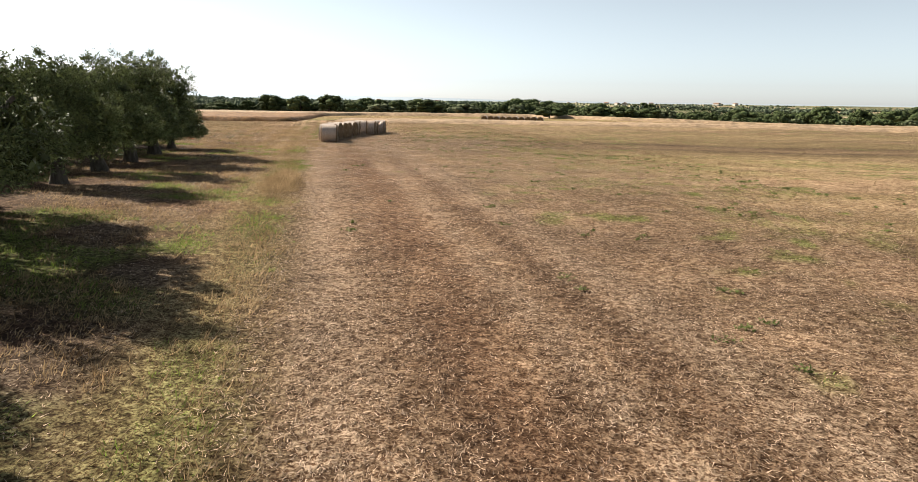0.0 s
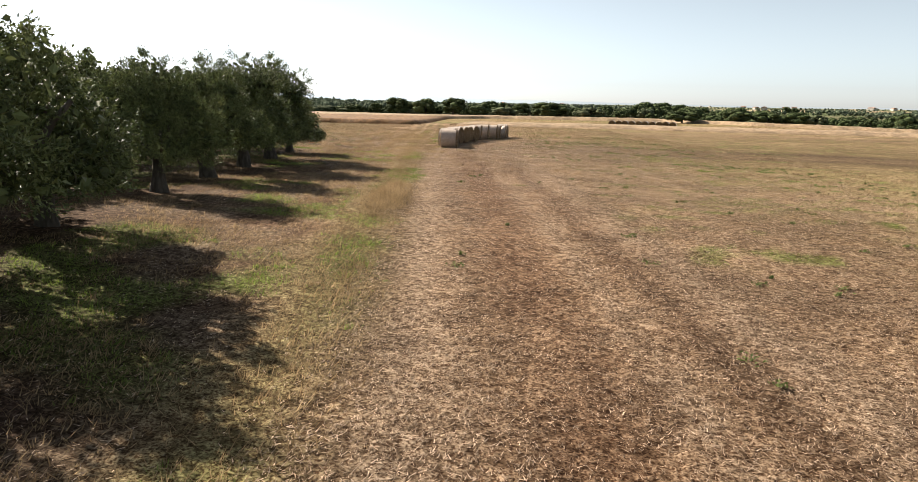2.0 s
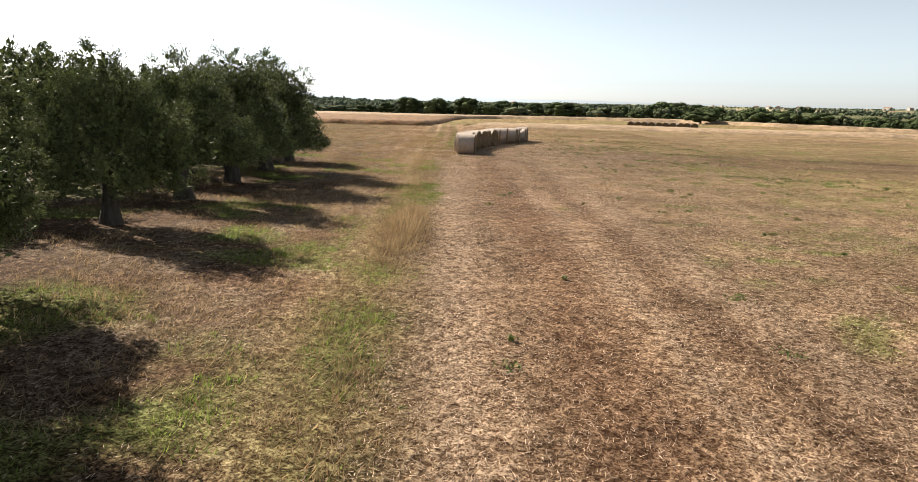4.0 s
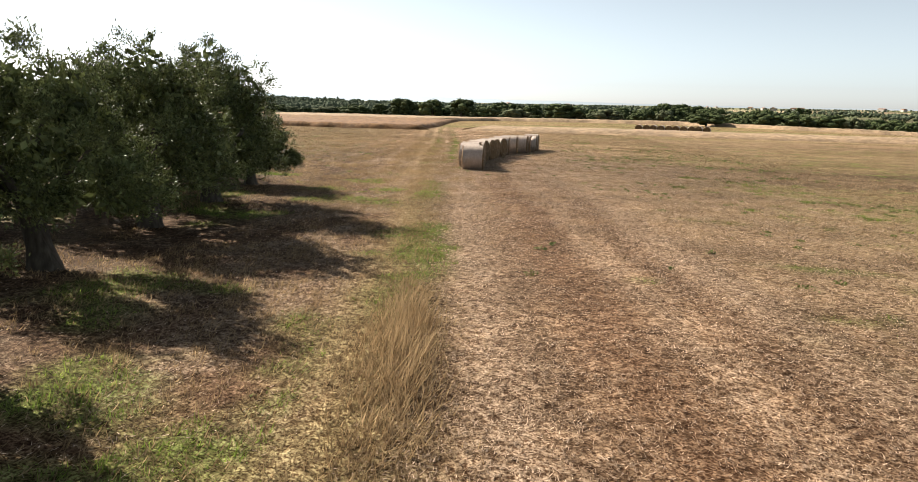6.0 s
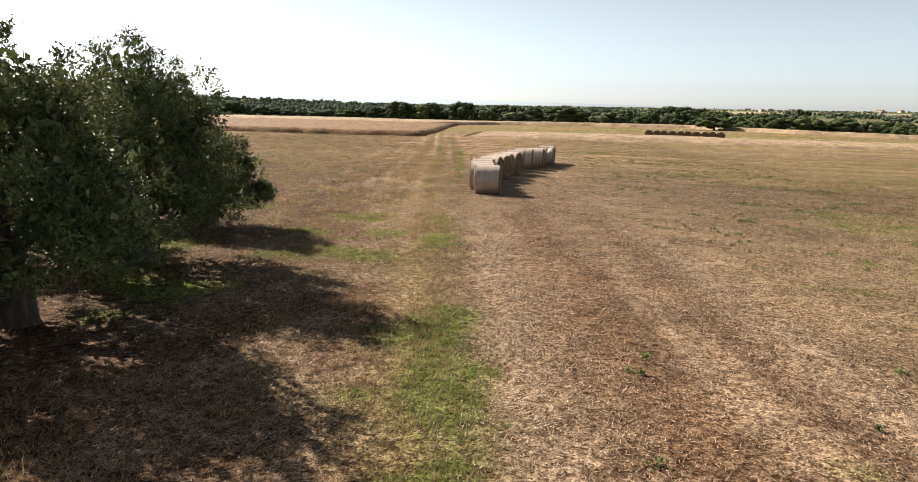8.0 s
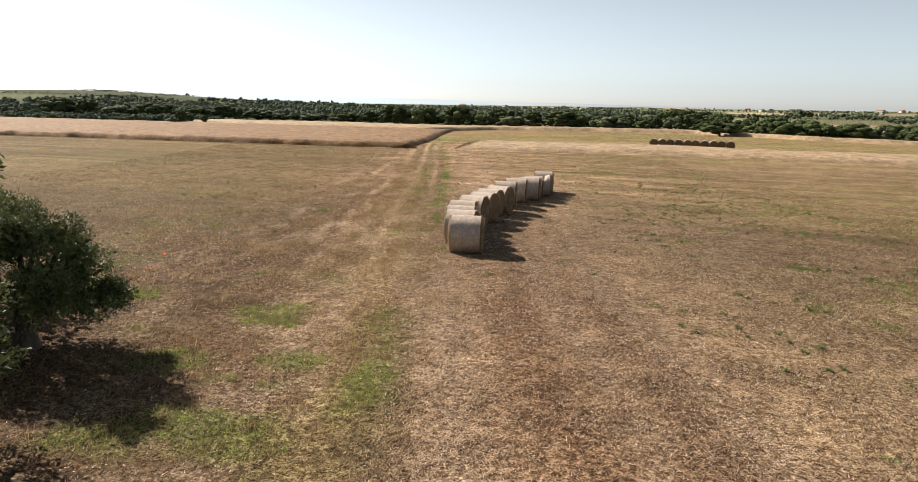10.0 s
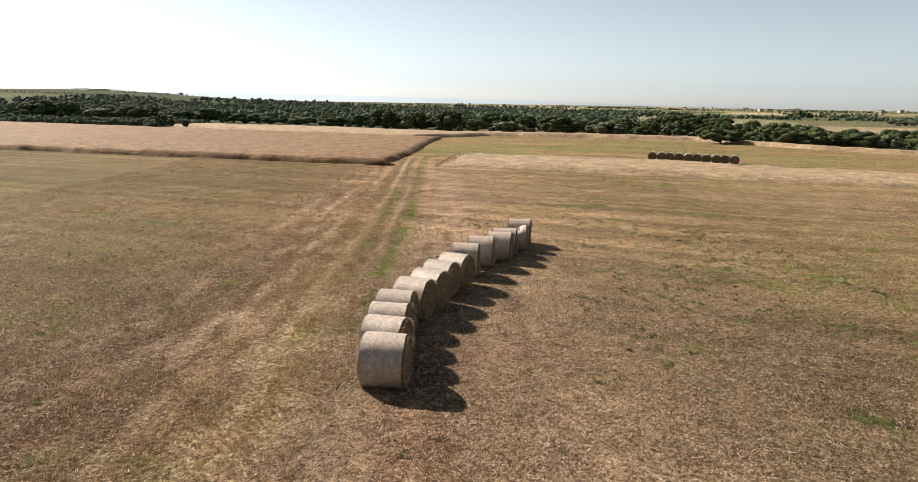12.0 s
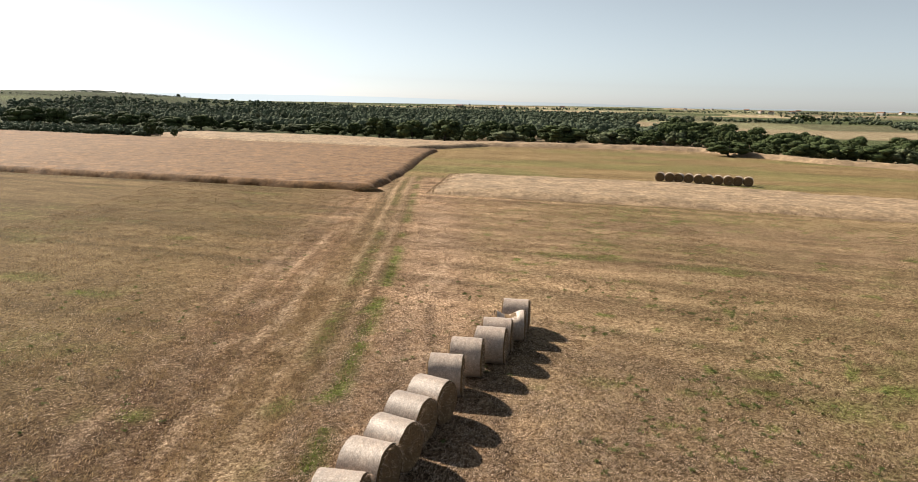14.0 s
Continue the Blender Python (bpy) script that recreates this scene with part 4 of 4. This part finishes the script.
def row_region(rng):
    """Lines of trees between the far fields."""
    while True:
        y = rng.choice((700, 820, 960, 1100, 1300, 1550, 1850, 2200)) + rng.normal() * 4
        x = rng.uniform(-0.5, 0.75) * y
        if fbm(np.array(x / (0.25 * y)), np.array(y / 37.0), 83, 2) > 0.57:
            return x, y + 0.08 * x


far_woods(92, 900, row_region, "thin lines of trees between far fields", "far_tree_lines")


def hill_region(rng):
    """Copses and orchard rows on the low hill, and the woods at its foot."""
    pick = rng.rand()
    if pick < 0.22:
        return -648 + 13 * rng.normal(), 712 + 4 * rng.normal()
    if pick < 0.62:
        row = rng.randint(0, 9)
        along = rng.rand()
        return -655 + 115 * along + 2 * rng.normal(), 655 + 7.5 * row + 40 * along + rng.normal()
    if pick < 0.8:
        return -775 + 45 * rng.normal(), 585 + 10 * rng.normal()
    along = rng.rand()
    return -660 + 160 * along, 585 + 60 * along + 5 * rng.normal()


far_woods(93, 700, hill_region, "dark copses and orchard rows on the low hill", "hill_trees", 0.36, 2)
stand(bushes[1], -560, 752, 20, 0.75)


# ---- far farmhouses ----
def farmhouse(x, y, yaw, w, d, h):
    house = new("farmhouse")
    bm = bmesh.new()
    bmesh.ops.create_cube(bm, size=1, matrix=Matrix.Translation((0, 0, h / 2 - 0.5)) @ Matrix.Diagonal((w, d, h + 1, 1)))
    part("wall", bm_mesh("wall", bm, M_WALL), house)
    bm = bmesh.new()
    e, r = 0.3, h + 0.22 * d
    pts = [bm.verts.new(p) for p in ((-w / 2 - e, -d / 2 - e, h), (w / 2 + e, -d / 2 - e, h), (w / 2 + e, d / 2 + e, h), (-w / 2 - e, d / 2 + e, h), (-w / 2 - e, 0, r), (w / 2 + e, 0, r))]
    for q in ((0, 1, 5, 4), (2, 3, 4, 5), (1, 2, 5), (3, 0, 4), (3, 2, 1, 0)):
        bm.faces.new([pts[i] for i in q])
    part("roof", bm_mesh("roof", bm, M_ROOF), house)
    house.matrix_world = pose(x, y, gz(x, y), 0, 0, yaw)
    return tagged(house, "small pale farmhouse far off on the plain", "house", "farmhouses on the plain")


rr = random.Random(17)
for k in range(16):
    az = radians(rr.choice((rr.uniform(-18, -6), rr.uniform(2, 20), rr.uniform(2, 16))))
    dist = rr.uniform(1500, 3000)
    farmhouse(dist * math.sin(az), dist * math.cos(az), rr.uniform(0, 180), rr.uniform(9, 22), rr.uniform(7, 11), rr.uniform(4, 7))


# ---- straw and weeds on the ground ----
def scatter(rng, n, share, y0, y1, u0, u1):
    """n places between the given lines, kept by share(x, y, u)."""
    y = y0 + (y1 - y0) * rng.rand(n)
    u = u0 + (u1 - u0) * rng.rand(n)
    x = u - 0.3 * y - 0.2
    k = rng.rand(n) < share(x, y, u)
    return x[k], y[k], u[k]


rng = np.random.RandomState(301)
sx, sy, su = scatter(rng, 1300000, straw_share, 4, 72, -24, 20)
sz = ground_z(sx, sy)
n = len(sx)
lng = rng.uniform(0.03, 0.11, n) * (1 + 0.5 * sstep(35, 80, sy))
lie = rng.rand(n) < 0.95
theta = np.where(rng.rand(n) < 0.45, np.radians(107) + rng.normal(size=n) * 0.45, rng.uniform(0, 2 * math.pi, n))
rise = np.where(lie, rng.uniform(-0.05, 0.12, n), rng.uniform(0.4, 1.1, n))
lng = np.where(lie, lng, lng * 0.6)
way = np.stack([np.cos(theta) * np.cos(rise), np.sin(theta) * np.cos(rise), np.sin(rise)], 1) * lng[:, None]
needles("cut_straw", np.stack([sx, sy, sz + np.where(lie, 0.004 + 0.014 * rng.rand(n), -0.01)], 1), way, 0.003 + 0.0045 * rng.rand(n) ** 2 + 0.005 * sstep(16, 60, sy), M_STRAW,
        "loose pale straw and short stubble over the field", "straw", True)


# standing stubble in bunches, which break up the open field
tx, ty, tu = scatter(rng, 320000, lambda x, y, u: (0.10 + 0.75 * sstep(0.46, 0.66, fbm(x / 0.9, y / 0.5, 75, 3))) * np.where(u < -2, sstep(46, 52, y), 1.0) * (1 - 0.9 * bump_at(u, -2, 1.5)) * sstep(24, 40, y) * 0.8, 24, 110, -30, 26)
bunch = np.repeat(np.arange(len(tx)), 2)
n = len(bunch)
bx, by = tx[bunch] + rng.normal(size=n) * 0.05, ty[bunch] + rng.normal(size=n) * 0.05
th, lean = rng.uniform(0, 2 * math.pi, n), rng.uniform(0.2, 1.1, n)
way = np.stack([np.cos(th) * np.sin(lean), np.sin(th) * np.sin(lean), np.cos(lean)], 1) * rng.uniform(0.07, 0.15, n)[:, None]
needles("stubble", np.stack([bx, by, ground_z(bx, by) - 0.01], 1), way, rng.uniform(0.008, 0.02, n) * (0.7 + 0.6 * sstep(40, 90, by)), M_STUBBLE, "short standing stubble left after the harvest", "stubble", True)


def dry_share(x, y, u):
    tall = bump_at(u, -0.55, 0.55) * bump_at(y, 23.4, 2.6)
    verge = bump_at(u, -0.9, 0.8) * (0.25 + 0.35 * sstep(10, 18, y)) * (1 - 0.5 * sstep(38, 46, y))
    orch = sstep(-1.2, -2.4, u) * (1 - sstep(42, 50, y)) * 0.5 * sstep(0.4, 0.6, fbm(x / 1.3, y / 1.3, 73, 3))
    lane = bump_at(u, -1.6, 2.2) * sstep(40, 48, y) * 0.6 * sstep(0.4, 0.62, fbm(x / 1.1, y / 2.0, 76, 3))
    return np.clip(tall + verge + orch + lane, 0, 1)


def blade_ways(rng, n, low, high):
    th = rng.uniform(0, 2 * math.pi, n)
    lean = rng.uniform(0.55, 1.42, n)
    return np.stack([np.cos(th) * np.sin(lean), np.sin(th) * np.sin(lean), np.cos(lean)], 1) * rng.uniform(low, high, n)[:, None]


dx, dy, du = scatter(rng, 420000, dry_share, 3, 75, -10, 1.5)
way = blade_ways(rng, len(dx), 0.06, 0.17) * (1 + 2.2 * bump_at(du, -0.5, 0.45) * bump_at(dy, 23.4, 2.2) + 0.7 * bump_at(du, -0.6, 0.5) * (1 - sstep(14, 20, dy)))[:, None]
way[:, 2] += 0.3 * bump_at(du, -0.5, 0.45) * bump_at(dy, 23.4, 2.2)
needles("dry_grass", np.stack([dx, dy, ground_z(dx, dy) - 0.01], 1), way, np.full(len(dx), 0.0075), M_DRYGRASS, "thin dry grass on the verge and under the trees", "grass", True)
wx, wy, wu = scatter(rng, 620000, lambda x, y, u: np.clip(greenness(x, y) - 0.15, 0, 1) * 0.95 * (1 - 0.5 * sstep(40, 80, y)), 3, 78, -10, 19)
way = blade_ways(rng, len(wx), 0.03, 0.085)
needles("green_weeds", np.stack([wx, wy, ground_z(wx, wy) - 0.01], 1), way, np.full(len(wx), 0.011), M_GREENGRASS, "low green weeds and grass in patches", "weeds", True)


# ---- grass in clumps: on the verge, under the trees and between the ruts ----
def grass_clumps(name, seed, n, share, y0, y1, u0, u1, blades, low, high, spread, wide, mat, label):
    rng = np.random.RandomState(seed)
    cx, cy, cu = scatter(rng, n, share, y0, y1, u0, u1)
    who = np.repeat(np.arange(len(cx)), blades)
    vigour = rng.uniform(0.5, 1.25, len(cx))[who]
    off = rng.normal(size=(len(who), 2)) * spread * vigour[:, None]
    bx, by = cx[who] + off[:, 0], cy[who] + off[:, 1]
    drift = rng.normal(size=(len(cx), 2))[who] * 0.35
    way = np.stack([off[:, 0] / spread * 0.3 + drift[:, 0] + 0.25 * rng.normal(size=len(who)), off[:, 1] / spread * 0.3 + drift[:, 1] + 0.25 * rng.normal(size=len(who)), rng.uniform(0.35, 1.0, len(who))], 1)
    way = way / np.linalg.norm(way, axis=1)[:, None] * (rng.uniform(low, high, len(who)) * vigour)[:, None]
    needles(name, np.stack([bx, by, ground_z(bx, by) - 0.01], 1), way, rng.uniform(0.6, 1.3, len(who)) * wide, mat, label, "grass", True)


def lane_clump_share(x, y, u):
    ridges = 1 - 0.9 * np.clip(bump_at(lane_v(u, y), -1.9, 0.35) + bump_at(lane_v(u, y), -0.5, 0.3) + bump_at(lane_v(u, y), -3.8, 0.35), 0, 1)
    return ridges * sstep(0.44, 0.62, fbm(x / 0.9, y / 1.3, 77, 3)) * (bump_at(u, -2.2, 3.2) + 0.35 * sstep(-4, -6, u)) * sstep(38, 43, y) * (1 - 0.6 * sstep(62, 80, y))


def verge_clump_share(x, y, u):
    patchy = sstep(0.42, 0.60, fbm(x / 0.8, y / 0.8, 78, 3))
    return patchy * (bump_at(u, -0.75, 0.6) + 0.55 * sstep(-1.2, -2.2, u) * sstep(-7.5, -5, u)) * (1 - sstep(40, 44, y))


grass_clumps("lane_grass", 501, 20000, lane_clump_share, 38, 90, -14, 1.2, 13, 0.10, 0.24, 0.10, 0.009, M_DRYGRASS, "clumps of dry brown grass between the ruts")
grass_clumps("lane_weeds", 502, 32000, lambda x, y, u: np.clip(greenness(x, y) - 0.2, 0, 1) * (1 - 0.4 * sstep(50, 80, y)), 38, 90, -16, 16, 16, 0.05, 0.15, 0.10, 0.012, M_GREENGRASS, "leafy green weeds in clumps on the field")
grass_clumps("verge_grass", 503, 9500, verge_clump_share, 3, 44, -8, 0.3, 13, 0.07, 0.20, 0.07, 0.006, M_DRYGRASS, "clumps of dry grass on the verge and under the trees")
grass_clumps("verge_weeds", 504, 9500, lambda x, y, u: np.clip(greenness(x, y) - 0.12, 0, 1) * 0.9, 3, 44, -8, 0.6, 15, 0.05, 0.14, 0.07, 0.007, M_GREENGRASS, "tufts of green grass on the verge and under the trees")


# ---- weed plants, poppies, heap of mown grass ----
rng = np.random.RandomState(411)
px, py, pu = scatter(rng, 7000, lambda x, y, u: (0.25 + 0.6 * sstep(40, 48, y)) * sstep(0.48, 0.62, fbm(x / 3.5, y / 2.5, 27, 3)) * sstep(4, 7, u) + 0.10 * bump_at(u, 2.0, 2.0) * sstep(0.5, 0.6, fbm(x / 4, y / 4, 28, 2))
                     + 0.09 * sstep(-4, -6, u) * sstep(46, 52, y), 6, 80, -16, 22)
reach = rng.uniform(0.06, 0.22, len(px)) * rng.uniform(0.5, 1.2, len(px))
each = 34
who = np.repeat(np.arange(len(px)), each)
off = rng.normal(size=(len(who), 2)) * reach[who][:, None] * 0.55
lx, ly = px[who] + off[:, 0], py[who] + off[:, 1]
lz = ground_z(lx, ly) + rng.uniform(0.015, 0.07, len(who))
tagged(new("weed_plants", leaf_mesh("weed_plants", np.stack([lx, ly, lz], 1), rng.normal(size=(len(who), 3)) + np.array((0, 0, 0.5)), 0.06, 0.03, M_WEED, rng, np.array((0, 0, 1.0)))),
       "small green weeds scattered over the stubble", "weeds", kind="stuff")


def poppy(x, y, size):
    ob = new("poppy")
    v, f = [], []
    tube(v, f, [(0, 0, -0.02), (0.01, 0, 0.12), (0.02, 0.01, 0.24)], [0.004, 0.003, 0.003], 5, 0, 1)
    part("stem", np_mesh("stem", v, f, M_WEED, True), ob)
    for k in range(4):
        a = 1.57 * k
        v = [(0.02, 0.01, 0.24)] + [(0.02 + math.cos(a + d) * q, 0.01 + math.sin(a + d) * q, 0.24 + h) for d, q, h in ((-0.75, 0.04, 0.02), (-0.4, 0.06, 0.028), (0, 0.066, 0.026), (0.4, 0.06, 0.028), (0.75, 0.04, 0.02))]
        part("petal", np_mesh("petal", v, [(0, i, i + 1) for i in range(1, 5)], M_POPPY, True), ob)
    ob.matrix_world = pose(x, y, gz(x, y), 0, 0, 40 * x) @ Matrix.Scale(size, 4)
    return tagged(ob, "red poppy in bloom among dry stubble", "poppy", "poppies")


for fx, fy in ((-22.18, 45.5), (-22.05, 45.75), (-22.3, 45.62), (-21.3, 43.8), (-21.2, 44.0)):
    poppy(fx, fy, 1.1)
rng = np.random.RandomState(88)
n = 5000
a, q = rng.uniform(0, 6.283, n), rng.rand(n) ** 0.5
hx, hy = -38.2 + 1.7 * q * np.cos(a), 111.6 + 0.9 * q * np.sin(a)
way = blade_ways(rng, n, 0.15, 0.4) * np.array((1.6, 1.6, 0.35))
needles("grass_heap", np.stack([hx, hy, ground_z(hx, hy) + 0.45 * (1 - q ** 2) * rng.rand(n)], 1), way, np.full(n, 0.02), M_DRYGRASS, "low heap of mown grass at the lane corner", "grass heap")
